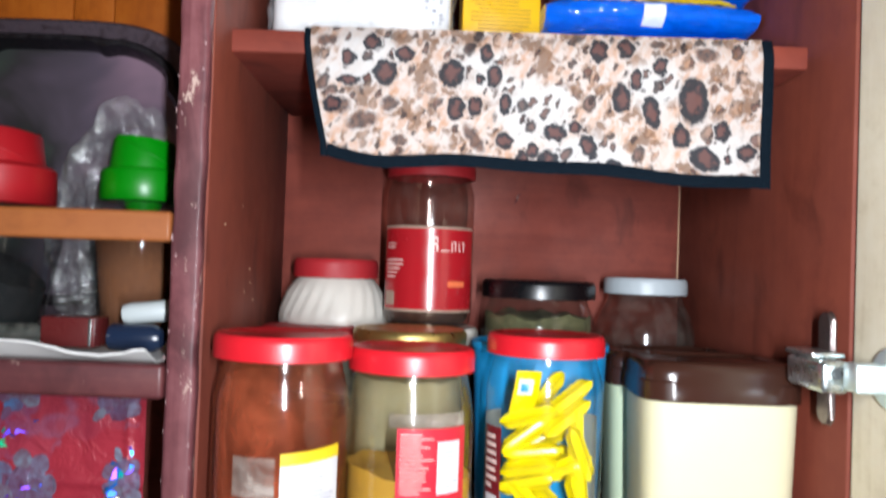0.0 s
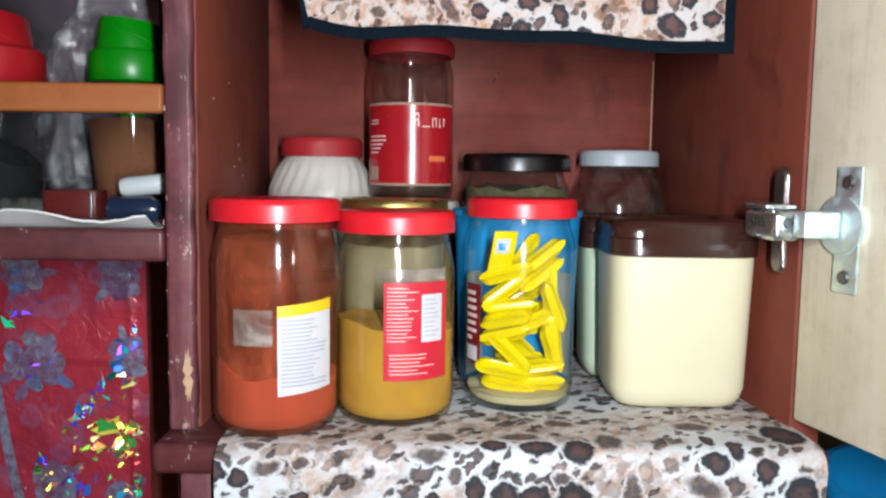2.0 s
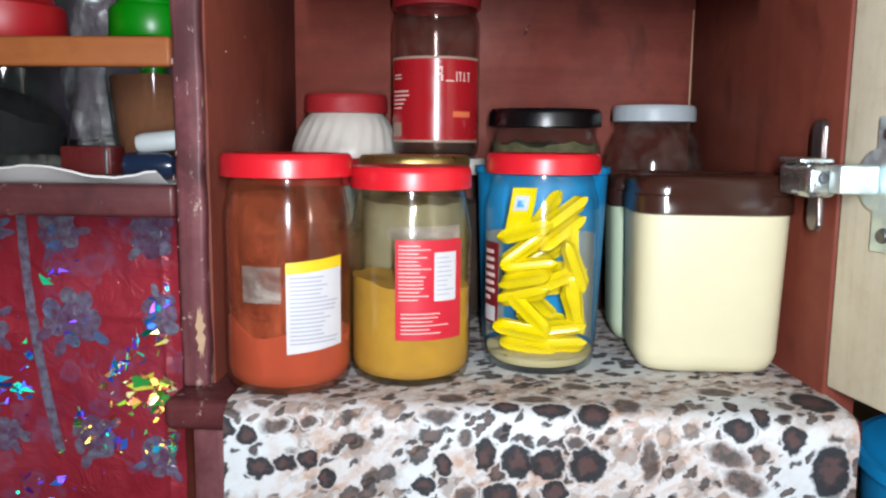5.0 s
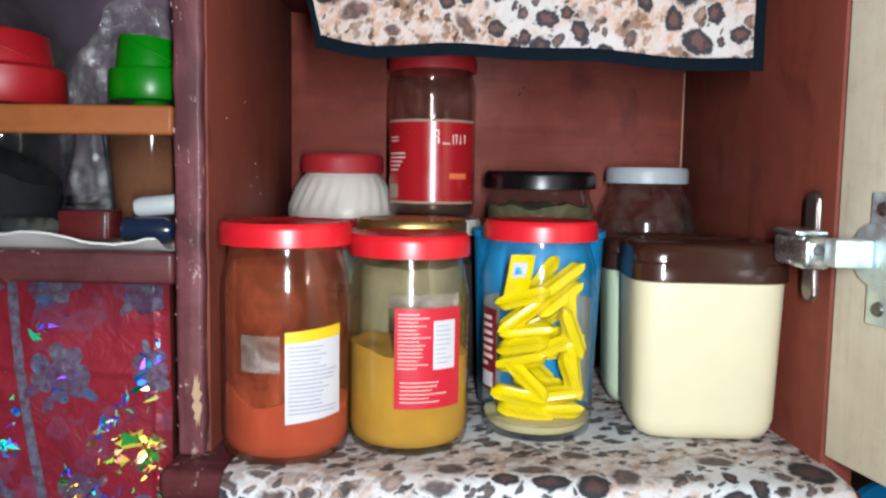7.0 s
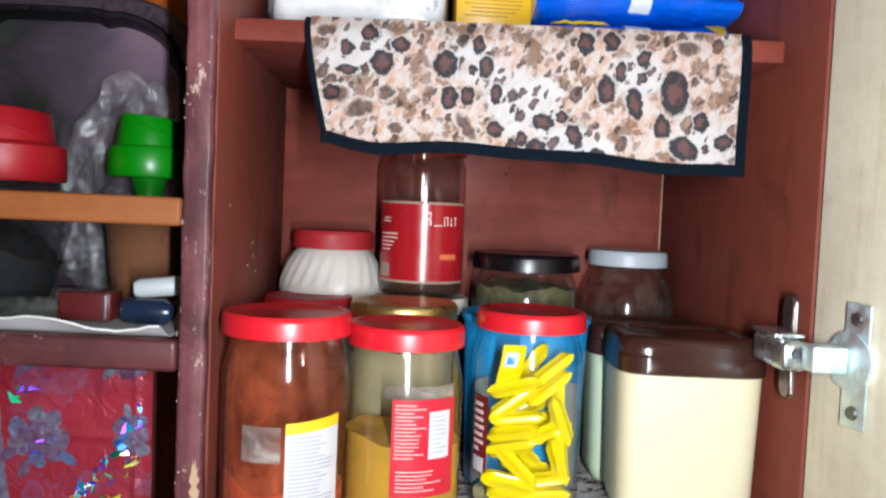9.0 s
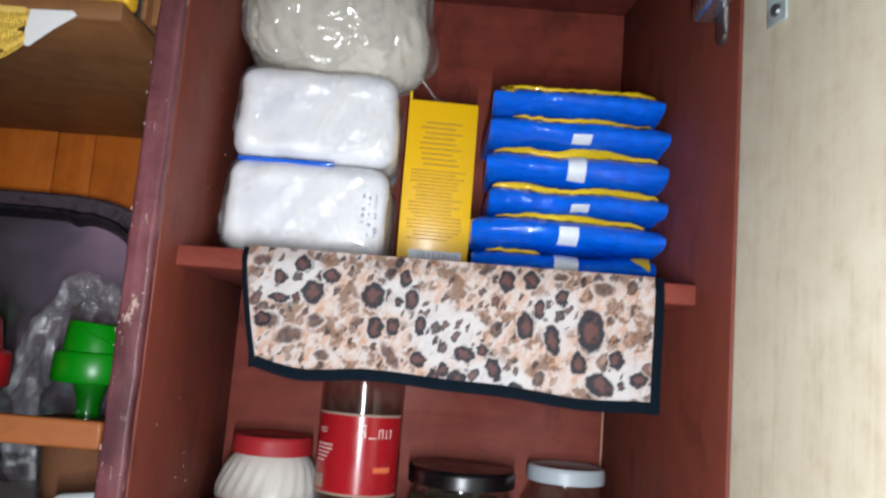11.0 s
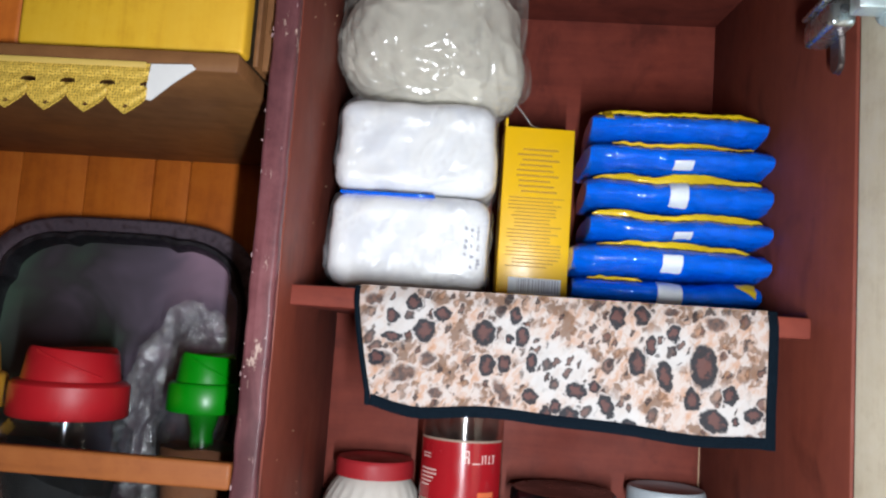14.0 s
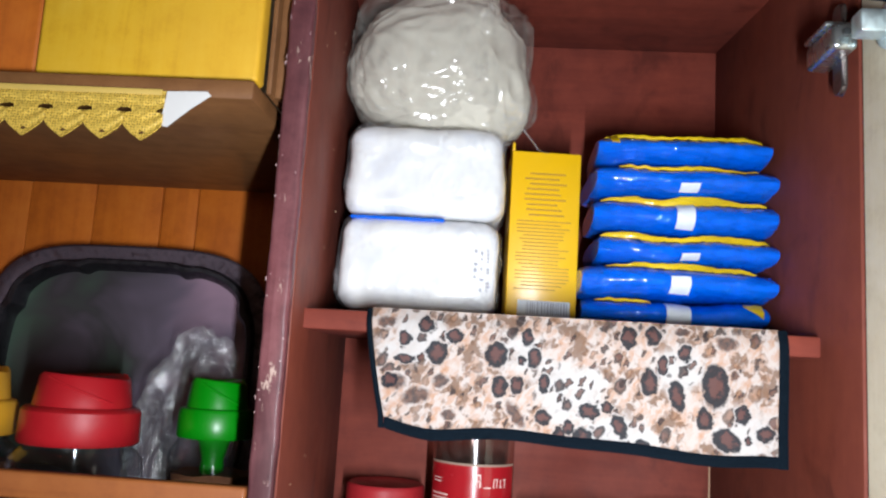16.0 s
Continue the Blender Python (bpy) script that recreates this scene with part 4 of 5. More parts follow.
part("facts_panel", patch(0.0430, 27, 50, 0.060, 0.093, 8, lift=0.0006), LABEL_WHITE, j, "white facts panel")
part("print", print_lines(0.0430, 29, 48, 0.063, 0.091, 9, 3, lift=0.0011, fill=0.25), INK_GREY, j, kind="stuff")
# jar of yellow wrapped sweets
SWEETS = (0.0868, 0.607)
j = jar("sweet_jar", SWEETS[0], SWEETS[1], 0.0418, 0.158, 0.0423, 0.0145, RED_LID, "glass jar full of yellow wrapped sweets with red lid", CLEAR_CLEAN, lid_label="bright red metal lid", shoulder=0.82)
part("crumb_layer", fill(0.0395, 0.013, 1), CRUMB, j, "pale crumbs at the bottom")
part("label", patch(0.0418, -78, -50, 0.034, 0.094, 8), LABEL_DARK, j, "dark crimson label strip")
part("print", print_lines(0.0418, -74, -54, 0.05, 0.09, 7, 5, fill=0.5), INK_PALE, j, kind="stuff")
part("back_label", patch(0.0418, 105, 255, 0.016, 0.098, 24), plastic("back_of_label", (0.42, 0.42, 0.40), 0.6, 0.3), j, "grey-white back of a label seen through the jar")
part("barcode", patch(0.0418, -74, -54, 0.036, 0.047, 6, lift=0.0006), LABEL_WHITE, j)


def sweet_mesh():
    """A ridged stick in a wrapper, with its two ends pressed flat."""
    bm = bmesh.new()
    n, L = 12, 0.041
    rings = []
    for i in range(13):
        f = i / 12
        full = math.sin(min(1, f * 6, (1 - f) * 6) * math.pi / 2) ** 0.8
        ring = []
        for k in range(n):
            a = 2 * math.pi * k / n
            rr = 1.0 + 0.17 * (1 if k % 2 else -1) * full
            ring.append(bm.verts.new(((f - 0.5) * L, (0.0044 + 0.0014 * full) * rr * math.cos(a), (0.0006 + 0.0046 * full) * rr * math.sin(a))))
        rings.append(ring)
    for a, b in zip(rings, rings[1:]):
        for k in range(n):
            bm.faces.new((a[k], a[(k + 1) % n], b[(k + 1) % n], b[k]))
    bm.faces.new(rings[0])
    bm.faces.new(rings[-1][::-1])
    return bm


rnd = random.Random(23)
first = part("wrapped_sweet", sweet_mesh(), CANDY, None)
tagged(first, "ridged yellow wrapped sweet stick in the glass jar", "sweet", "sweets in the jar")
# across, depth, height and lean of each stick: heaped flat below, tilted up in the middle, on end at one side
spots = []
for lev in range(9):
    for k in range(3):
        across = (-0.012, 0.013, 0.001)[k] + rnd.uniform(-0.003, 0.003)
        depth = (-0.024, -0.017, 0.008)[k] + rnd.uniform(-0.004, 0.004)
        lean = rnd.uniform(*((-14, 10), (-26, 24), (15, 50), (-28, -4), (-22, 6), (-34, -6), (-60, -10), (-50, 10), (-75, -30))[lev])
        if k == 1 and lev in (2, 3, 5):
            lean, across = rnd.choice((66, 82, 100)), 0.0235
        if k == 1 and lev == 6:
            lean, across = 88, 0.021
        if k == 0 and lev == 8:
            continue
        spots.append((across, depth, 0.0195 + lev * 0.0118 + rnd.uniform(-0.002, 0.002), lean))
for i, (dx, dy, dz, lean) in enumerate(spots):
    m = pose(SWEETS[0] + dx, SWEETS[1] + dy, ON + dz, rnd.uniform(-30, 30), lean, rnd.uniform(-16, 16) + dx * 900)
    if i == 0:
        first.matrix_world = m
    else:
        copy_thing(first, m)
wp = thing("folded_wrapper", SWEETS[0] - 0.020, SWEETS[1] - 0.030, ON + 0.116, "folded yellow sweet wrapper with a printed white patch", "wrapper", "sweets in the jar")


def folded(u, v):
    x, z = (u - 0.5) * 0.017 + 0.006 * v, (v - 0.5) * 0.036
    return (x, 0.0025 * math.sin(u * 3) + 0.002 * math.sin(v * 7) - 0.012 * x, z)


part("film", sheet(folded, 8, 12, 0.0005), CANDY, wp)
part("printed_patch", sheet(lambda u, v: Vector(folded(0.15 + 0.6 * u, 0.55 + 0.3 * v)) + Vector((0, -0.0007, 0)), 5, 6, 0.0003), LABEL_WHITE, wp, "white patch with print")
part("print", sheet(lambda u, v: Vector(folded(0.28 + 0.3 * u, 0.62 + 0.14 * v)) + Vector((0, -0.0012, 0)), 3, 4, 0.0002), BLUE_PLASTIC, wp)
# cream tub
def tub(x, y, w, d, h, mat, label):
    t = thing("storage_tub", x, y, ON, label, "storage tub", "plastic tubs")

    def rounded(k, grow, z):
        a = 2 * math.pi * k / 64
        c, s = math.cos(a), math.sin(a)
        e = 0.42
        return Vector((math.copysign(abs(c) ** e, c) * (w / 2 + grow), math.copysign(abs(s) ** e, s) * (d / 2 + grow), z))

    def shell(rows):
        bm = bmesh.new()
        rings = [[bm.verts.new(rounded(k, g, z)) for k in range(64)] for g, z in rows]
        for a, b in zip(rings, rings[1:]):
            for k in range(64):
                bm.faces.new((a[k], a[(k + 1) % 64], b[(k + 1) % 64], b[k]))
        bm.faces.new(rings[0][::-1])
        bm.faces.new(rings[-1])
        return bm

    L = 0.029
    part("body", shell([(-0.018, 0), (-0.012, 0.0008), (-0.008, 0.003), (-0.005, 0.008), (-0.0028, 0.016), (0, h - L), (0.0, h - L + 0.004)]), mat, t)
    part("lid", shell([(0.001, h - L + 0.001), (0.0022, h - L + 0.002), (0.0022, h - L + 0.014), (0.001, h - L + 0.0155), (0.001, h - 0.007), (-0.002, h - 0.002), (-0.006, h), (-0.012, h), (-0.014, h - 0.002), (-0.03, h - 0.002)]), BROWN_LID, t, "dark brown press-on lid")
    return t


tub(0.2078, 0.617, 0.110, 0.084, 0.1445, CREAM, "cream plastic tub with dark brown lid")
tub(0.2000, 0.697, 0.104, 0.070, 0.142, MINT, "pale greenish plastic tub with dark brown lid")

# second row
j = jar("jar", -0.0960, 0.640, 0.042, 0.146, 0.0435, 0.0145, RED_LID_DULL, "glass jar with dusty red lid standing behind")
part("filling", fill(0.039, 0.09, 4), MASALA, j)
j = jar("jar", -0.1030, 0.712, 0.039, 0.150, 0.040, 0.0145, RED_LID_DULL, "glass jar with dusty red lid standing behind")
part("filling", fill(0.036, 0.09, 4), COCOA, j)
j = jar("jar", -0.0140, 0.660, 0.044, 0.1545, 0.0450, 0.0145, GOLD_LID, "glass jar with gold lid behind the yellow powder", lid_label="gold-lacquered metal lid")
part("filling", fill(0.0415, 0.118, 6), PALE_FLOUR, j)
bt = thing("blue_tub", 0.0905, 0.678, ON, "sky-blue plastic tub behind the sweet jar", "tub", "plastic tubs")
part("wall", lathe([(0, 0), (0.045, 0), (0.048, 0.004), (0.0535, 0.140), (0.0555, 0.141), (0.0555, 0.146), (0.0530, 0.146), (0.0515, 0.138), (0.046, 0.006), (0, 0.006)], 48), BLUE_PLASTIC, bt)
part("filling", fill(0.0455, 0.105, 8), COCOA, bt, "dark grains")

# third row, standing higher
j = jar("jar", -0.0030, 0.752, 0.044, 0.150, 0.046, 0.0145, WHITE_PLASTIC, "glass jar with white lid carrying the red-labelled jar")
part("filling", fill(0.041, 0.11, 6), COCOA, j)
ROS_Z = ON + 0.1503
j = jar("coffee_jar", -0.0035, 0.752, 0.0395, 0.146, 0.0400, 0.014, RED_LID_DULL, "tall glass jar with crimson label and red lid", glass("coffee_stained_glass", (0.78, 0.66, 0.62), 0.02), z=ROS_Z, lid_label="red lid", shoulder=0.86, neck=0.90, foot=0.80)
part("filling", fill(0.037, 0.050, 3), COCOA, j, "dark brown grains")
part("label", patch(0.0395, -72, 72, 0.016, 0.086, 22), LABEL_CRIMSON, j, "crimson wrap label")
part("label_edge", patch(0.0395, -72, 72, 0.0860, 0.0880, 22, lift=0.0005), LABEL_GREY, j, "white label edge")
part("label_wave", patch(0.0395, -72, 72, 0.0140, 0.0160, 22, lift=0.0005), LABEL_GREY, j, "white label edge")
for a0, a1, z0, z1 in ((6, 7.5, 0.067, 0.079), (7.5, 12, 0.0775, 0.079), (10.5, 12, 0.0735, 0.0775), (7.5, 11, 0.0722, 0.0735), (10, 12.5, 0.067, 0.0722), (16, 27, 0.0665, 0.0676), (30, 31.5, 0.0665, 0.075), (33, 37, 0.0738, 0.075), (35, 36.5, 0.067, 0.0738), (40, 44, 0.067, 0.0682), (41, 42.2, 0.0682, 0.0745), (47, 51, 0.0735, 0.0748), (48.5, 50, 0.067, 0.0735)):
    part("brand_stroke", patch(0.0395, a0, a1, z0, z1, 3, lift=0.0007), INK_PALE, j)
part("ornament", patch(0.0395, 26, 52, 0.036, 0.041, 6, lift=0.0007), plastic("orange_ink", (0.7, 0.16, 0.06)), j)
part("print", print_lines(0.0395, -64, -30, 0.042, 0.060, 5, 6, fill=0.35), INK_PALE, j, kind="stuff")
part("print", print_lines(0.0395, -62, -44, 0.068, 0.074, 2, 6, fill=0.35), INK_PALE, j, kind="stuff")
part("barcode", patch(0.0395, -66, -46, 0.019, 0.031, 5, lift=0.0007), LABEL_GREY, j)

wj = thing("white_jar", -0.0905, 0.775, ON, "white ribbed plastic jar with red screw lid", "jar", "jars on the shelf")
part("body", lathe([(0, 0), (0.044, 0), (0.048, 0.005), (0.0485, 0.12), (0.0485, 0.145), (0.0512, 0.149), (0.0515, 0.155), (0.0500, 0.160), (0.0475, 0.167), (0.0440, 0.176), (0.0400, 0.184), (0.0355, 0.189), (0.0345, 0.19), (0.0345, 0.2), (0, 0.2)], 96,
                   wobble=lambda a, z: 1 + (0.028 * math.sin(a * 24 - (z - 0.158) * 190) if 0.158 < z < 0.178 else 0)), WHITE_PLASTIC, wj)
lb = lathe(lid_profile(0.0392, 0.0175), 60, wobble=lambda a, z: 1 + 0.006 * math.sin(a * 30))
lb.transform(Matrix.Translation((0, 0, 0.190)))
part("lid", lb, RED_LID_DULL, wj, "dull red screw lid")

bj = thing("pickle_jar", 0.0965, 0.752, ON, "glass jar of dry herbs with black lid", "jar", "jars on the shelf")
part("glass_body", lathe(jar_walls([(0, 0), (0.047, 0), (0.050, 0.008), (0.0515, 0.06), (0.0515, 0.150), (0.0500, 0.162), (0.0455, 0.172), (0.0440, 0.176), (0.044, 0.188)]), 48), CLEAR_CLEAN, bj, "clear glass")
part("filling", fill(0.0475, 0.163, 9, lump=0.006), HERB, bj, "dry greenish herbs")
lb = lathe(lid_profile(0.0508, 0.016), 60)
lb.transform(Matrix.Translation((0, 0, 0.1785)))
part("lid", lb, BLACK_LID, bj, "black metal lid")

gj = thing("brown_jar", 0.2000, 0.782, ON, "round brown-tinted jar with grey-white lid", "jar", "jars on the shelf")
part("glass_body", lathe(jar_walls([(0, 0), (0.04, 0), (0.043, 0.006), (0.0455, 0.10), (0.0465, 0.135), (0.0460, 0.148), (0.0440, 0.158), (0.0400, 0.168), (0.0365, 0.175), (0.034, 0.180), (0.034, 0.19)]), 48), glass("brown_glass", (0.74, 0.62, 0.58), 0.035), gj, "brown-tinted glass")
part("filling", fill(0.039, 0.128, 2), MASALA, gj)
lb = lathe(lid_profile(0.0382, 0.015), 60, wobble=lambda a, z: 1 + 0.006 * math.sin(a * 36))
lb.transform(Matrix.Translation((0, 0, 0.1845)))
part("lid", lb, GREY_LID, gj, "grey-white lid")

# ---------------------------------------------------------------- upper shelf
UP = 1.6620


def soft_block(w, d, h, r, lump, seed, scale):
    """A block with well rounded edges, a little narrower at its top, resting on z = 0."""
    bm = bmesh.new()
    bmesh.ops.create_cube(bm, size=2)
    bmesh.ops.subdivide_edges(bm, edges=bm.edges[:], cuts=30, use_grid_fill=True)
    half = Vector((w / 2, d / 2, h / 2))
    off = Vector((seed * 7.3, seed * 3.1, seed))
    for v in bm.verts:
        c = Vector([math.copysign(abs(q) ** 0.75, q) * hf for q, hf in zip(v.co, half)])
        core = Vector([max(-hf + r, min(hf - r, q)) for q, hf in zip(c, half)])
        out = (c - core).normalized() if (c - core).length > 1e-7 else v.co.normalized()
        p = core + out * r
        p.x *= 1 - 0.03 * (p.z / h + 0.5)
        v.co = p + out * lump * (noise.noise(p * scale + off) + 0.6 * noise.noise(p * scale * 2.7 + off))
    low = min(v.co.z for v in bm.verts)
    for v in bm.verts:
        v.co.z -= low
    return bm


def white_pack(x, y, z, w, d, h, seed, rz):
    t = thing("wrapped_pack", x, y, z, "white paper pack wrapped in clear plastic film", "pack", "white packs", rz=rz)
    part("paper_block", soft_block(w, d, h, 0.016, 0.0025, seed, 22), WHITE_PACK, t)
    part("film_wrap", soft_block(w + 0.004, d + 0.006, h + 0.001, 0.017, 0.0035, seed + 5, 40), BAG_WRAP, t, "clear crinkled film")
    return t


lower_pack = white_pack(-0.0625, 0.712, UP, 0.146, 0.12, 0.0845, 1, 0)
bm, r4 = bmesh.new(), random.Random(6)
for col, (x0, step) in enumerate(((0.0520, 0.0056), (0.0575, 0.0046), (0.0630, 0.0032))):
    for k in range(int(0.040 / step)):
        if r4.random() < 0.75:
            box(x0, -0.0655 + 0.0012 * col, 0.022 + k * step, x0 + r4.uniform(0.0012, 0.0034), -0.0647 + 0.0012 * col, 0.022 + (k + r4.uniform(0.3, 0.6)) * step, 0, 1, bm)
part("print", bm, INK_GREY, lower_pack, "faint upright print", smooth=False, kind="stuff")
white_pack(-0.0620, 0.718, UP + 0.0865, 0.147, 0.118, 0.0850, 2, 1.5)
strip = thing("blue_strip", -0.07, 0.66, UP + 0.0835, "thin blue print edge between the white packs", "print", "white packs")
part("edge", box(-0.055, -0.006, 0, 0.03, 0.02, 0.003, 0.001), BLUE_FILM, strip)

bag = thing("plastic_bag", -0.057, 0.715, UP + 0.171, "knotted clear plastic bag filled with white grain", "bag")


def bag_shape(grow, lump, seed, sc):
    bm = bmesh.new()
    bmesh.ops.create_icosphere(bm, subdivisions=6, radius=1)
    for v in bm.verts:
        q = v.co.copy()
        sq = [math.copysign(abs(c) ** 0.8, c) for c in q]
        px, py, pz = sq[0] * (0.093 + grow), sq[1] * (0.062 + grow), sq[2] * (0.074 + grow)
        if q.x > 0.2 and q.z < 0.3:
            pz -= 0.036 * (q.x - 0.2)
        n1 = noise.noise(q * sc + Vector((seed, 0, 0)))
        n2 = abs(noise.noise(q * sc * 2.6 + Vector((0, seed, 0))))
        if q.z > 0.8:
            s = (q.z - 0.8) / 0.2
            pz += 0.06 * s
            px = px * (1 - 0.5 * s) + 0.045 * s
            py *= 1 - 0.5 * s
        v.co = Vector((px, py, pz)) + q * lump * (n1 - 0.8 * n2)
        v.co.x = max(v.co.x, -0.0885)
    low = min(v.co.z for v in bm.verts)
    for v in bm.verts:
        v.co.z -= low
    return bm


part("grain", bag_shape(-0.005, 0.006, 2, 1.6), SUGAR, bag, "white grain")
part("film", bag_shape(0.003, 0.010, 4, 2.4), GREY_BAG, bag, "creased clear film")

part("film_tail", tube([(0.083, -0.030, 0.012), (0.092, -0.028, 0.002), (0.100, -0.020, -0.006), (0.118, -0.010, -0.010), (0.138, -0.006, -0.008)], [0.0012, 0.001, 0.0008, 0.0008, 0.0006], 6), BAG_CLEAR, bag, "twisted tail of clear film")
yb = thing("carton", 0.0505, 0.722, UP, "narrow yellow carton standing on end with open top flap", "carton", rz=4)
ybm = box(-0.033, -0.022, 0.0, 0.033, 0.022, 0.164, 0.0012)
part("carton_body", ybm, YELLOW_CARD, yb)
part("side_flap", box(-0.033, -0.0215, 0.1642, -0.0305, 0.0, 0.172, 0.0005), YELLOW_CARD, yb)
part("top_flap", box(-0.03, 0.0212, 0.1642, 0.033, 0.0219, 0.174, 0.0003), YELLOW_CARD, yb)


def flat_print(x0, x1, z0, z1, count, seed, y, fill=0.4):
    r2, bm = random.Random(seed), bmesh.new()
    step = (z1 - z0) / count
    for k in range(count):
        z = z1 - (k + 0.5) * step
        a = x0 + (x1 - x0) * r2.choice((0, 0, 0, 0.06, 0.12))
        b = x1 - (x1 - x0) * r2.uniform(0, 0.4) ** 1.5
        box(a, y - 0.0003, z - step * fill / 2, b, y, z + step * fill / 2, 0, 1, bm)
    return bm


part("print", flat_print(-0.026, 0.026, 0.03, 0.098, 20, 2, -0.0222, 0.3), INK_AMBER, yb, kind="stuff")
part("print", flat_print(-0.02, 0.02, 0.10, 0.145, 9, 5, -0.0222, 0.3), INK_AMBER, yb, kind="stuff")
part("barcode_panel", box(-0.022, -0.0228, 0.006, 0.027, -0.0221, 0.021, 0), STICKER, yb)
bm = bmesh.new()
r2 = random.Random(3)
x = -0.014
while x < 0.024:
    w = r2.choice((0.0004, 0.0007, 0.0011))
    box(x, -0.0232, 0.008, x + w, -0.0228, 0.020, 0, 1, bm)
    x += w + r2.choice((0.001, 0.0016))
part("barcode", bm, INK_GREY, yb, kind="stuff")

# stack of blue packets
def pouch_point(u, q, w, d, h, s):
    """A point of a stuffed pouch: u runs from end to end, q round its section."""
    k = (1 - abs(u) ** 12) ** 0.5 * 0.28 + 0.72
    k *= 1 + 0.14 * noise.noise(Vector((u * 3.0, s * 4.1, 0.5)))
    c, n = math.cos(q), math.sin(q)
    y = -math.copysign(abs(c) ** 0.75, c) * d / 2 * (0.86 + 0.14 * (1 - u * u))
    z = math.copysign(abs(n) ** 0.85, n) * h / 2 * k
    bend = 0.0035 * noise.noise(Vector((u * 1.6, s * 2.7, 8.0)))
    crease = 0.0013 * noise.noise(Vector((u * 16, q * 3.0, s * 1.3))) + 0.0016 * abs(u) ** 3 * noise.noise(Vector((u * 5, q * 7.0, s)))
    return Vector((u * w / 2, y - crease * c, z + bend + crease * n + h / 2))


def pouch(w, d, h, s):
    bm = bmesh.new()
    nu, nq = 60, 32
    rings = [[bm.verts.new(pouch_point(2 * i / nu - 1, 2 * math.pi * k / nq, w, d, h, s)) for k in range(nq)] for i in range(nu + 1)]
    for a, b in zip(rings, rings[1:]):
        for k in range(nq):
            bm.faces.new((a[k], a[(k + 1) % nq], b[(k + 1) % nq], b[k]))
    bm.faces.new(rings[0])
    bm.faces.new(rings[-1][::-1])
    return bm


# middle, foot, thickness, length, seam's two ends and its height, sticker's place, width and share of the front
PACKS = [
    (0.171, 0.0005, 0.0265, 0.164, -0.85, -0.25, 0.0045, 0.02, 0.021, 0.95),
    (0.1705, 0.0265, 0.0300, 0.173, -0.75, 0.80, 0.0060, -0.02, 0.017, 0.55),
    (0.1785, 0.0575, 0.0260, 0.160, -0.97, 0.92, 0.0070, 0.00, 0.016, 0.30),
    (0.178, 0.0855, 0.0325, 0.164, -0.92, 0.90, 0.0095, -0.02, 0.016, 0.98),
    (0.176, 0.1210, 0.0280, 0.164, -0.75, 0.80, 0.0050, 0.00, 0.017, 0.30),
    (0.176, 0.1510, 0.0265, 0.156, -0.92, 0.92, 0.0065, 0.00, 0.0, 0.0)]
for i, (px, pz, ph, pw, s0, s1, sh, lab, wl, share) in enumerate(PACKS):
    t = thing("blue_packet", px, 0.722 + (0.004, -0.002, 0, 0.003, 0, 0.002)[i], UP + pz, "flat glossy blue plastic packet with yellow edge in the stack", "packet", "stack of blue packets", rz=(-2, 1.5, 1, -1, 2, -1)[i])
    part("pouch", pouch(pw, 0.128, ph, i + 2), BLUE_FILM, t)

    def seam(u, v, lift=0.0, grow=1.0, w=pw, h=ph, a=s0, b=s1, tall=sh, s=i):
        x = a + (b - a) * u
        p = pouch_point(x, radians(48), w, 0.128, h, s + 2)
        e = math.sin(math.pi * min(1, max(0, u))) ** 0.35 * (0.75 + 0.7 * noise.noise(Vector((u * 4.0, s * 3.3, 1))))
        p.z += 1.2 * tall * grow * max(0.12, e) * (v - 0.25) + 0.0006 * noise.noise(Vector((u * 18, s, v)))
        p.y -= 0.0025 + lift + 0.002 * math.sin(v * 2.5)
        return p

    part("yellow_seam", sheet(seam, 40, 4, 0.0007), YELLOW_FILM, t, "yellow printed seam")
    part("dark_seam", sheet(lambda u, v, f=seam: f(u, v * 0.7 - 0.50, 0.0003, 1.15), 40, 2, 0.0007), BLACK_FILM, t, "dark printed seam")
    if i == 0:
        part("yellow_corner", sheet(lambda u, v, w=pw, h=ph: pouch_point(0.72 + 0.20 * u, radians(38 - 34 * v * (0.4 + u)), w, 0.131, h * 1.06, 2) + Vector((0, -0.0012, -0.0005)), 8, 6, 0.0006), YELLOW_FILM, t, "yellow printed corner")
    if i == 5:
        part("yellow_corner", sheet(lambda u, v, w=pw, h=ph: pouch_point(-0.90 + 0.09 * u + 0.05 * v, radians(66 - 60 * v), w, 0.131, h * 1.05, 7) + Vector((0, -0.0012, -0.0005)), 5, 8, 0.0006), YELLOW_FILM, t, "yellow printed corner")
        continue
    low_q, high_q = -40, -40 + 95 * share
    part("price_sticker", sheet(lambda u, v, w=pw, h=ph, o=lab, wl=wl, a=low_q, b=high_q, s=i: pouch_point(o + (u - 0.5) * 2 * wl / w, radians(a + (b - a) * v), w, 0.1300, h * 1.02, s + 2) + Vector((0, -0.0010, -0.0002)), 6, 8, 0.0004), STICKER, t, "white paper sticker")

# ---------------------------------------------------------------- spice rack on the other side of the divider
RACK = 1.4250
lp = thing("lining_paper", -0.39, 0.62, RACK, "white paper lining with curled front edge on the rack", "paper")


def lining(u, v):
    x = -0.215 + 0.43 * u
    y = -0.088 + 0.28 * v
    f = max(0, 1 - v * 14)
    return (x, y, 0.001 + 0.010 * f * (0.6 + noise.noise(Vector((u * 7, 0, 2)))) + 0.004 * f + 0.0012 * f * noise.noise(Vector((u * 40, v * 30, 5))))


part("sheet", sheet(lining, 60, 40, 0.0015), PAPER_WHITE, lp)


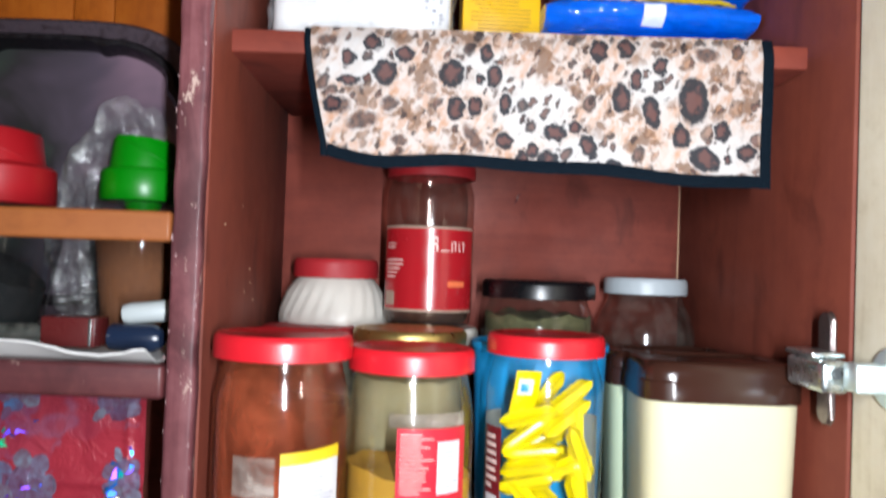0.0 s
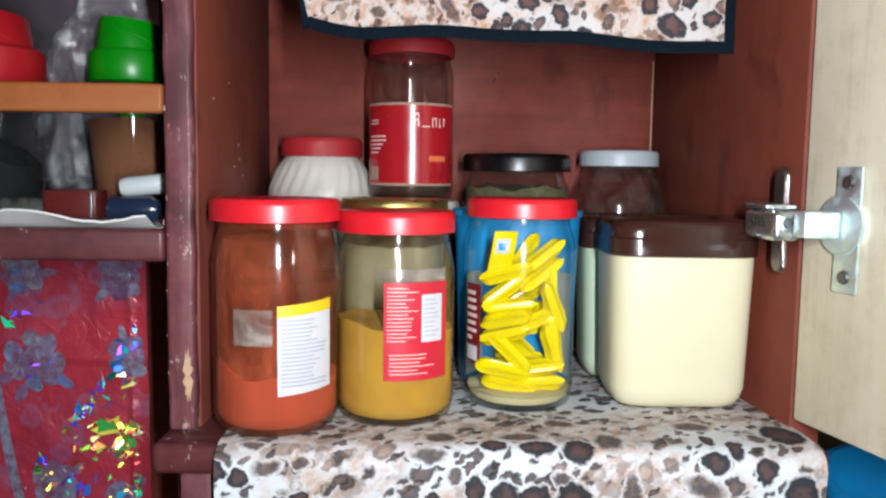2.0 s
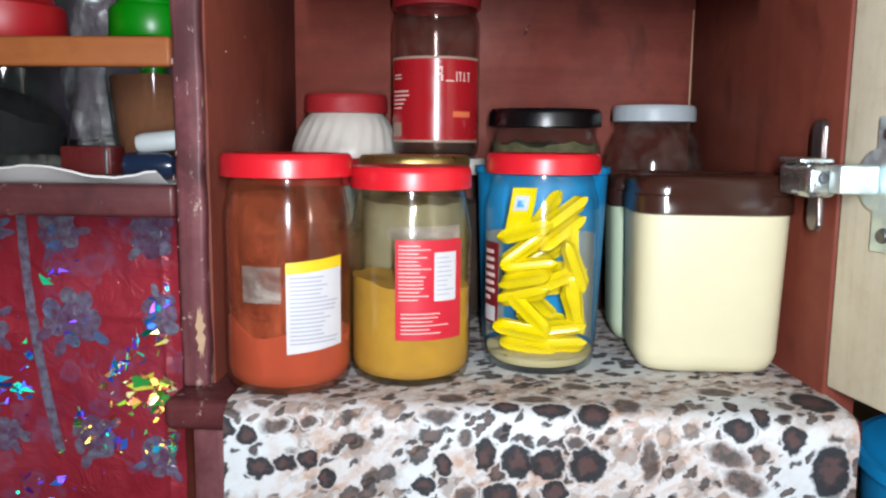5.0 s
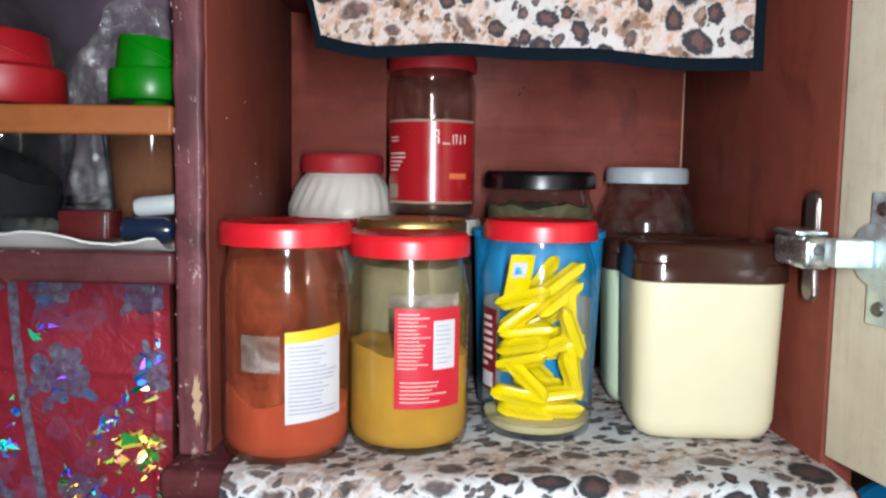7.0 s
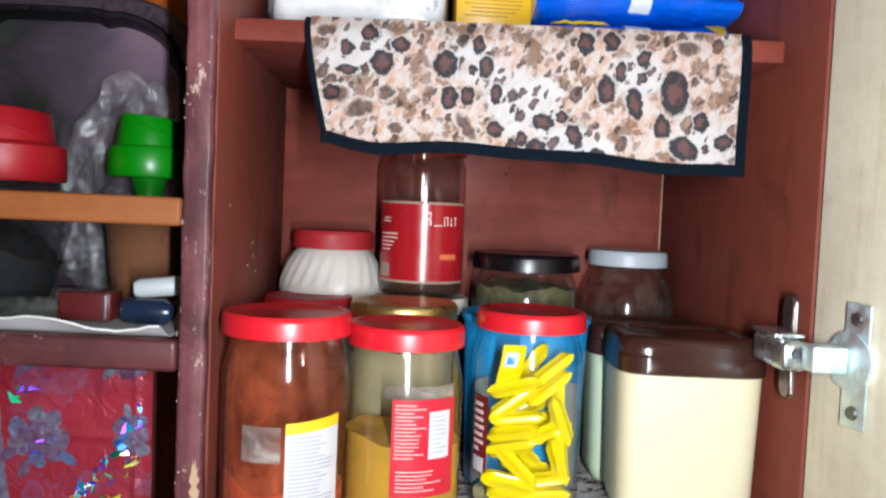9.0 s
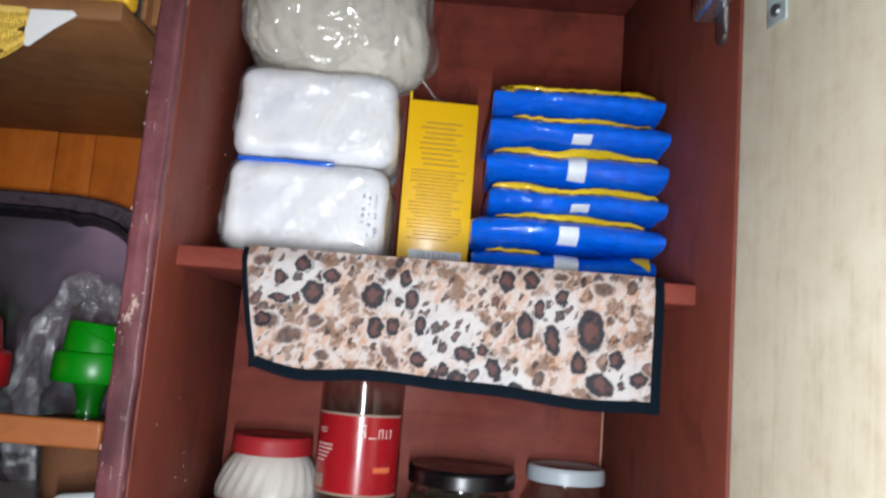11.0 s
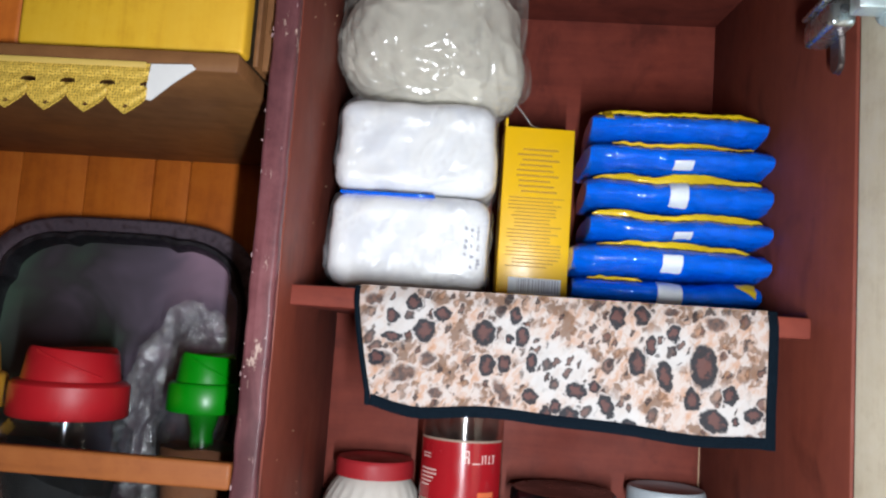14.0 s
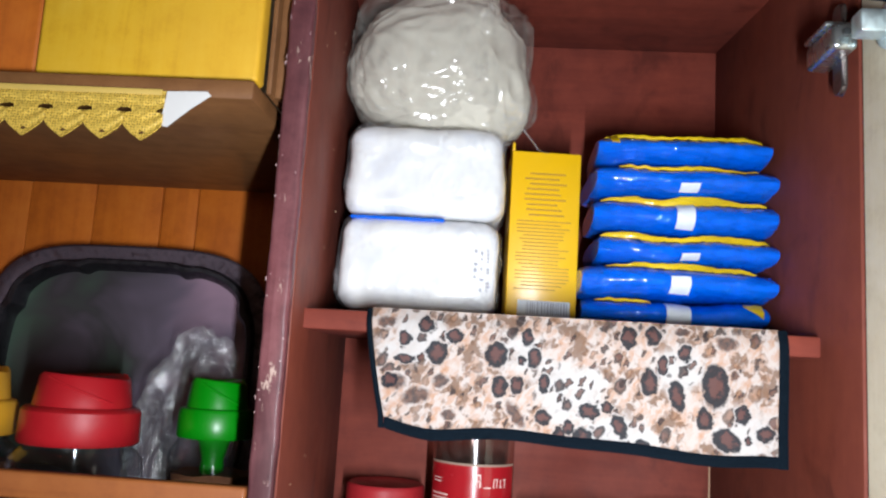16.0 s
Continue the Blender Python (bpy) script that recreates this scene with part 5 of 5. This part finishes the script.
def stepped_cap(r1, h1, r2, h2, z):
    bm = lathe([(0, 0), (r1 * 0.97, 0), (r1, 0.002), (r1 * 0.985, h1 - 0.003), (r1 * 0.93, h1), (r2 * 1.02, h1 + 0.001), (r2, h1 + 0.004), (r2 * 0.93, h1 + h2 - 0.002), (r2 * 0.88, h1 + h2), (r2 * 0.8, h1 + h2 - 0.002), (0, h1 + h2 - 0.003)], 48)
    for v in bm.verts:
        if v.co.z > h1 + h2 * 0.8:
            q = (math.atan2(v.co.x, -v.co.y) / math.pi + 1.24) % 1
            v.co.z -= 0.006 * q if q < 0.85 else 0.006 * 0.85 * (1 - q) / 0.15
    bm.transform(Matrix.Translation((0, 0, z)))
    return bm


def rack_jar(x, y, r_top, r_low, h, cap, fill_mat, fill_top, slope, label, cap_mat, spoon=False):
    t = thing("rack_jar", x, y, RACK + 0.0026, label, "jar", "jars in the rack")
    prof = [(0, 0), (r_low * 0.95, 0), (r_low, 0.004), (r_low * 0.4 + r_top * 0.6, h * 0.45), (r_top, h * 0.72), (r_top, h * 0.88), (r_top * 0.82, h * 0.97), (r_top * 0.8, h + 0.006)]
    part("glass_body", lathe(jar_walls(prof), 44), RACK_GLASS, t, "clear glass")
    bm = fill(r_low * 0.9, fill_top, 3, slope)
    for v in bm.verts:
        k = 1 + (r_top / r_low - 1) * min(1, v.co.z / (h * 0.72))
        v.co.x *= k
        v.co.y *= k
    part("filling", bm, fill_mat, t)
    part("cap", stepped_cap(*cap, h), cap_mat, t)
    r2, z0 = cap[2], h + cap[1]
    pts = [((r2 * (1.0 - 0.07 * q)) * math.sin(radians(62 - 85 * q)), -(r2 * (1.0 - 0.07 * q)) * math.cos(radians(62 - 85 * q)), z0 + 0.005 + (cap[3] - 0.008) * q) for q in [k / 9 for k in range(10)]]
    part("twist_ridge", tube(pts, 0.0012, 8), cap_mat, t)
    if spoon:
        part("spoon_stem", lathe([(0.005, h - 0.045), (0.011, h - 0.03), (0.010, h - 0.02), (0.014, h - 0.005), (0.016, h + 0.001)], 20), cap_mat, t, "spoon stem under the cap")
    return t


rack_jar(-0.352, 0.655, 0.056, 0.042, 0.104, (0.0505, 0.031, 0.0410, 0.030), PEPPER, 0.060, -0.022, "glass jar of black pepper with stepped red cap", RED_CAP)
rack_jar(-0.2435, 0.695, 0.040, 0.031, 0.112, (0.0345, 0.026, 0.0275, 0.028), MASALA, 0.080, 0.0, "glass jar of brown spice with green spoon cap", GREEN_PLASTIC, True)
rack_jar(-0.472, 0.665, 0.05, 0.04, 0.104, (0.0485, 0.031, 0.040, 0.030), MASALA, 0.08, 0.0, "glass jar of spice with yellow cap", YELLOW_PLASTIC)

# crumpled clear bag between the jars
cb = thing("crumpled_bag", -0.300, 0.765, RACK + 0.0026, "crumpled empty clear plastic bag", "bag")
bm = bmesh.new()
bmesh.ops.create_icosphere(bm, subdivisions=5, radius=1)
for v in bm.verts:
    q = v.co.copy()
    n1 = noise.noise(q * 2.5) + 0.7 * noise.noise(q * 6)
    v.co = Vector((q.x * 0.054 + 0.014 * q.z, q.y * 0.02, q.z * 0.104 + 0.104)) + q * 0.013 * n1
low = min(v.co.z for v in bm.verts)
for v in bm.verts:
    v.co.z -= low
part("film", bm, BAG_CLEAR, cb)
part("fold", pillow(0.05, 0.02, 0.06, 0.6, 18, 0.010, 4, 60), BAG_CLEAR, cb, "folded end of the film")

# serving tray leaning on the back
tray = thing("serving_tray", -0.43, 0.826, RACK, "metal serving tray with dark scalloped rim and painted reflections leaning on the back", "tray")


def tray_mesh(rows):
    """Rings of a scalloped, round-cornered oblong: (share of the outline, height over the face, depth of the scallops)."""
    n = 200
    bm = bmesh.new()
    rings = []
    notches = [radians(q) for q in (32, 64, 116, 148, -32, -64, -116, -148)]
    for f, hgt, sc in rows:
        ring = []
        for k in range(n):
            a = 2 * math.pi * (k + 0.5) / n
            c, s = math.cos(a), math.sin(a)
            r = (abs(c / 0.165) ** 3.8 + abs(s / 0.150) ** 3.8) ** (-1 / 3.8)
            near = min(abs(math.remainder(a - q, 2 * math.pi)) for q in notches)
            r *= f * (1 - sc * math.exp(-(near / 0.06) ** 2))
            ring.append(bm.verts.new((r * c, -hgt, r * s + 0.150)))
        rings.append(ring)
    for a, b in zip(rings, rings[1:]):
        for k in range(n):
            bm.faces.new((a[k], a[(k + 1) % n], b[(k + 1) % n], b[k]))
    return bm, rings


bm, rings = tray_mesh([(1.0, 0.014, 0.0), (1.005, 0.017, 0.0), (0.99, 0.0185, 0.0), (0.93, 0.0165, 0.006), (0.895, 0.015, 0.012)])
part("flange", bm, TRAY_FLANGE, tray, "purple-grey flat flange")
bm, rings = tray_mesh([(0.905, 0.013, 0.008), (0.900, 0.019, 0.012), (0.885, 0.0225, 0.02), (0.86, 0.022, 0.035), (0.838, 0.014, 0.04), (0.828, 0.001, 0.035)])
part("rim", bm, PEWTER, tray, "dark scalloped rim")
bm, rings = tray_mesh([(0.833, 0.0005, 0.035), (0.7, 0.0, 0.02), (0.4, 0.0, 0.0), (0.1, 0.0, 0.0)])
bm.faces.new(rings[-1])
part("face", bm, TRAY_FACE, tray, "dull mirror-like face with reflections painted in")
tray.matrix_world = pose(-0.398, 0.817, RACK + 0.003, -4, 0, 0)

# small things on the lining
rb = thing("small_box", -0.246, 0.588, RACK + 0.005, "small dark red lacquered box", "box")
part("body", box(-0.019, -0.012, 0, 0.019, 0.012, 0.021, 0.0015), plastic("dark_red_lacquer", (0.10, 0.014, 0.014), 0.25), rb)
part("trim", box(0.0145, -0.0126, 0.001, 0.0165, -0.0118, 0.020, 0.0002), STEEL, rb)
gb = thing("small_bottle", -0.290, 0.592, RACK + 0.011, "small clear glass bottle lying down", "bottle")
bm = lathe([(0, -0.028), (0.0075, -0.027), (0.0085, -0.024), (0.0085, 0.012), (0.005, 0.018), (0.005, 0.026), (0, 0.027)], 24)
bm.transform(pose(0, 0, 0, 0, 90, 8))
part("glass_body", bm, glass("bluish_glass", (0.55, 0.66, 0.66), 0.08), gb)
ib = thing("ink_bottle", -0.203, 0.592, RACK + 0.0118, "small dark blue bottle lying on the lining", "bottle")
bm = lathe([(0, -0.02), (0.0095, -0.019), (0.0098, -0.016), (0.0098, 0.012), (0.006, 0.018), (0, 0.019)], 24)
bm.transform(pose(0, 0, 0, 0, 90, -6))
part("body", bm, plastic("dark_blue_glaze", (0.012, 0.022, 0.05), 0.18), ib)
mk = thing("marker", -0.196, 0.600, RACK + 0.030, "white capped marker lying on the small bottles", "marker")
bm = lathe([(0, -0.021), (0.006, -0.0205), (0.0075, -0.016), (0.0075, 0.012), (0.0068, 0.014), (0.0068, 0.022), (0, 0.0225)], 24)
bm.transform(pose(0, 0, 0, 0, 84, 6))
part("barrel", bm, plastic("white_marker_plastic", (0.5, 0.54, 0.54), 0.35), mk)

# gift wrap on the lower back
gw = thing("gift_wrap", -0.4, 0.866, 0.88, "red prismatic gift wrap with grey-blue flowers lining the cupboard back", "gift wrap")


def wrap(u, v):
    x, z = -0.215 + 0.322 * u, 0.003 + 0.517 * v
    fold = 0.004 * noise.noise(Vector((x * 12, z * 9, 1))) + 0.002 * noise.noise(Vector((x * 34, z * 30, 4)))
    crease = 0.003 * max(0, 1 - abs(x - 0.09) / 0.006) + 0.003 * max(0, 1 - abs(z - 0.38 + 0.03 * x) / 0.006)
    return (x, -0.006 - abs(fold) - crease, z)


part("lower_sheet", sheet(lambda u, v: wrap(u, 0.70 * v), 110, 90, 0.0006), FOIL, gw)


def upper_wrap(u, v):
    x, y, z = wrap(u, 0.685 + 0.315 * v)
    return (x, y - 0.0022 - 0.002 * max(0, 1 - v * 12), z)


part("upper_sheet", sheet(upper_wrap, 110, 50, 0.0006), FOIL, gw)


def stem(u, v):
    x0 = -0.073 + 0.030 * (1 - v) ** 2
    x, y, z = wrap((x0 + 0.215 + 0.011 * u) / 0.322, 0.42 + 0.57 * v)
    return (x, y - 0.0048, z)


part("printed_stem", sheet(stem, 4, 60, 0.0004), ROSE, gw, "grey-blue printed stem")


def on_wrap(x, z, lift):
    """A point just in front of the wrap, from room coordinates."""
    return Vector((x + 0.4, wrap((x + 0.615) / 0.322, (z - 0.883) / 0.517)[1] - lift, z - 0.88))


def rose(x, z, r, seed):
    """A printed rose: rounds of overlapping petals and two leaves."""
    rnd = random.Random(seed)
    flower = new("printed_rose")
    flower.parent = gw
    tagged(flower, "grey-blue printed rose")
    petals = [(0, 0, 0.42, 0.36, 0)]
    for ring, count, dist, size in ((1, 5, 0.45, 0.46), (2, 7, 0.85, 0.42)):
        for k in range(count):
            q = 2 * math.pi * (k + 0.5 * ring + rnd.uniform(-0.2, 0.2)) / count
            petals.append((dist * math.cos(q), dist * math.sin(q), size * rnd.uniform(0.8, 1.15), size * rnd.uniform(0.55, 0.85), q + math.pi / 2 + rnd.uniform(-0.5, 0.5)))
    for k in range(3):
        q = rnd.uniform(0, 6.28)
        petals.append((1.30 * math.cos(q), 1.30 * math.sin(q), 0.36, 0.20, q))
    for n, (px, pz, a, b, q) in enumerate(petals):
        if x + (px + a) * r > -0.292:
            continue
        bm, ring = bmesh.new(), []
        for k in range(12):
            w = 2 * math.pi * k / 12
            ex, ez = a * math.cos(w), b * math.sin(w) * (1 + 0.12 * math.sin(3 * w + n))
            gx, gz = px + ex * math.cos(q) - ez * math.sin(q), pz + ex * math.sin(q) + ez * math.cos(q)
            ring.append(bm.verts.new(on_wrap(x + gx * r, z + gz * r, 0.0052 + 0.00012 * n)))
        bm.faces.new(ring)
        thicken(bm, 0.00008)
        part("petal", bm, ROSE, flower, smooth=False)


for k, (x, z, r) in enumerate(((-0.414, 1.256, 0.030), (-0.318, 1.352, 0.024), (-0.424, 1.354, 0.022), (-0.516, 1.246, 0.024), (-0.312, 1.262, 0.022), (-0.397, 1.118, 0.024), (-0.507, 1.350, 0.020), (-0.318, 1.098, 0.022), (-0.500, 1.120, 0.018))):
    rose(x, z, r, k + 3)


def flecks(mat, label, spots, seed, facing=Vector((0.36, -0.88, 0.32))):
    """Facets added for the rainbow glints of the creased prismatic film, strewn round spots of (x, z, reach across,
    reach up, slant, count, size).
    """
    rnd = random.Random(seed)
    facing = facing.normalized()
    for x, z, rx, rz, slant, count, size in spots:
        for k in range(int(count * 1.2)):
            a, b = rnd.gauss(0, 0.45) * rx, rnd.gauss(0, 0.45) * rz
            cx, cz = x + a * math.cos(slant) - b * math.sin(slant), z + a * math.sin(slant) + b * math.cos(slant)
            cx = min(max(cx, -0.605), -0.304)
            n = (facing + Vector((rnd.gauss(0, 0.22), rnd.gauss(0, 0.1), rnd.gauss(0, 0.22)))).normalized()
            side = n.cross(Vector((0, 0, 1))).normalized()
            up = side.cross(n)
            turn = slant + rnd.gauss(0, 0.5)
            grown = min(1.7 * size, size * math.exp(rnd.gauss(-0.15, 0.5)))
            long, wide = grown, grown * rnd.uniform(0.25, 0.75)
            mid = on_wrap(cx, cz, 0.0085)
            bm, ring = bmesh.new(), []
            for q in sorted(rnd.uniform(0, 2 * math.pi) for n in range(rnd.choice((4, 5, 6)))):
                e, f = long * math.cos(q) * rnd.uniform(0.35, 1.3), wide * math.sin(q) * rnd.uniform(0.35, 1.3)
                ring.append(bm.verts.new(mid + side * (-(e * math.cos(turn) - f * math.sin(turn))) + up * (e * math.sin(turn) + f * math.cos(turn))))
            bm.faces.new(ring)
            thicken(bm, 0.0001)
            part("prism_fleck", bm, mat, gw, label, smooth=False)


# colour flashes of the film, put in as painted facets turned to the torch
flecks(PRISM_COLD, "blue-green painted glint on the prismatic film", (
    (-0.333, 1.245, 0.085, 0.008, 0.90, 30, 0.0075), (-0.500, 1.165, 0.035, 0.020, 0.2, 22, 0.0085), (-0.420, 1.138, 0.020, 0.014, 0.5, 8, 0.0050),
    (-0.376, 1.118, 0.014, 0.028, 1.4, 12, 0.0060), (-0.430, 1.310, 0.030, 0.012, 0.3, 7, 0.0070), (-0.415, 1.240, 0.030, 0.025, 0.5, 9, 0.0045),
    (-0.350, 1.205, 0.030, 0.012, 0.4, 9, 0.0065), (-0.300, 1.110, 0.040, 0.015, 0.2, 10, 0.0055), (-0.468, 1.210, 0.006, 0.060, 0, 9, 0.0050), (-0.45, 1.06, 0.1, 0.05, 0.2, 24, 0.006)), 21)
flecks(PRISM_WARM, "yellow-red painted glint on the prismatic film", (
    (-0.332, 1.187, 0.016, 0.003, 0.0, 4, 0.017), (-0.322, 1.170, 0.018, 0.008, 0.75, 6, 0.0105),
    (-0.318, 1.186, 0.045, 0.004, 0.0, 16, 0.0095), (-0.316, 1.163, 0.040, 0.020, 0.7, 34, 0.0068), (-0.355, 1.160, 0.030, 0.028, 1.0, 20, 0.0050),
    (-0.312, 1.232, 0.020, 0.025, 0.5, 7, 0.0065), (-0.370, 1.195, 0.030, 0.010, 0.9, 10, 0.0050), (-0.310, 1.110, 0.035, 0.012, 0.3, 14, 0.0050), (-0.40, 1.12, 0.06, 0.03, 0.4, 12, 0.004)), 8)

# lace edging hanging from the overhanging shelf
lc = thing("lace_edging", -0.30, 0.5045, 1.806, "gold-cream lace edging with scalloped points and a white end", "lace")


def lace_piece(w, d):
    """One pointed scallop with an eyelet near its tip and half eyelets at its sides."""
    bm = bmesh.new()
    nu, nv = 26, 26
    low = lambda f: -d * (0.68 + 0.32 * (1 - abs(2 * f)) ** 0.75)
    at = lambda i, j: ((i / nu - 0.5) * w, low(i / nu - 0.5) * j / nv)
    holes = ((0.0, -0.84 * d, 0.0026, 0.0014), (-w / 2, -0.40 * d, 0.0062, 0.0021), (w / 2, -0.40 * d, 0.0062, 0.0021))
    vs = [[bm.verts.new((at(i, j)[0], 0.0005 * math.sin(j * 0.9) - 0.0012 * (j / nv) ** 2, at(i, j)[1])) for i in range(nu + 1)] for j in range(nv + 1)]
    for j in range(nv):
        for i in range(nu):
            x, z = at(i + 0.5, j + 0.5)
            if all(((x - hx) / rx) ** 2 + ((z - hz) / rz) ** 2 > 1 for hx, hz, rx, rz in holes):
                bm.faces.new((vs[j][i], vs[j][i + 1], vs[j + 1][i + 1], vs[j + 1][i]))
    for v in [v for v in bm.verts if not v.link_faces]:
        bm.verts.remove(v)
    thicken(bm, 0.0008)
    return bm


def lace_mat():
    """Gold lace pierced by rows of small holes, with brighter threads between them."""
    m = Mat("gold_lace", 0.38, metal=0.12)
    v = m.node("ShaderNodeTexVoronoi", Scale=480.0, Randomness=0.35)
    m.l.new(m.scaled(1, 0, 1), v.inputs["Vector"])
    n1 = m.noise(None, 110, 4, 0.7)
    thread = m.ramp(v.outputs["Distance"], (0.30, (0.50, 0.29, 0.03)), (0.55, (0.90, 0.62, 0.12)))
    m.color(m.mix(m.ramp(n1, (0.40, (0, 0, 0)), (0.66, (0.8,) * 3)), thread, (0.52, 0.34, 0.06)))
    m.bump(v.outputs["Distance"], 0.6, 0.001)
    tr, mx = m.n.new("ShaderNodeBsdfTransparent"), m.n.new("ShaderNodeMixShader")
    m.l.new(m.ramp(v.outputs["Distance"], (0.20, (0.15,) * 3), (0.30, (1, 1, 1))), mx.inputs[0])
    m.l.new(tr.outputs[0], mx.inputs[1])
    m.l.new(m.b.outputs[0], mx.inputs[2])
    m.l.new(mx.outputs[0], m.out.inputs[0])
    return m.m


OPEN_LACE = lace_mat()
scallop = part("scallop", lace_piece(0.0300, 0.039), OPEN_LACE, lc)
scallop.location = (0.0440, 0, 0.0005)
for k in range(1, 11):
    ob = new("scallop", scallop.data)
    ob.parent = lc
    ob.location = (0.0440 - 0.0300 * k, -0.0004 * (k % 2), 0.0005)
part("band", box(-0.29, -0.0012, -0.003, 0.056, 0.0004, 0.0015, 0.0004), LACE, lc)
tri = bmesh.new()
pts3 = [(0.060, 0, 0.000), (0.090, 0, 0.001), (0.093, 0, -0.002), (0.078, 0, -0.013), (0.062, 0, -0.0270), (0.057, 0, -0.026)]
tri.faces.new([tri.verts.new(q) for q in pts3])
thicken(tri, 0.0012)
part("white_end", tri, PAPER_WHITE, lc, "plain white end of the edging", smooth=False)

# blue bucket below the open door
bk = thing("blue_bucket", 0.405, 0.52, 0.95, "blue plastic bucket standing below the cupboard door", "bucket")
part("body", lathe([(0, 0), (0.08, 0), (0.085, 0.006), (0.104, 0.295), (0.109, 0.296), (0.109, 0.304), (0.104, 0.304), (0.10, 0.29), (0.08, 0.01), (0, 0.01)], 48), BLUE_PLASTIC, bk)
ctp = part("side_counter", box(0.30, 0.36, 0.0, 1.0, 0.9, 0.95, 0.004), BROWN_WOOD, None)
tagged(ctp, "brown wooden side counter beside the cupboard", "counter")
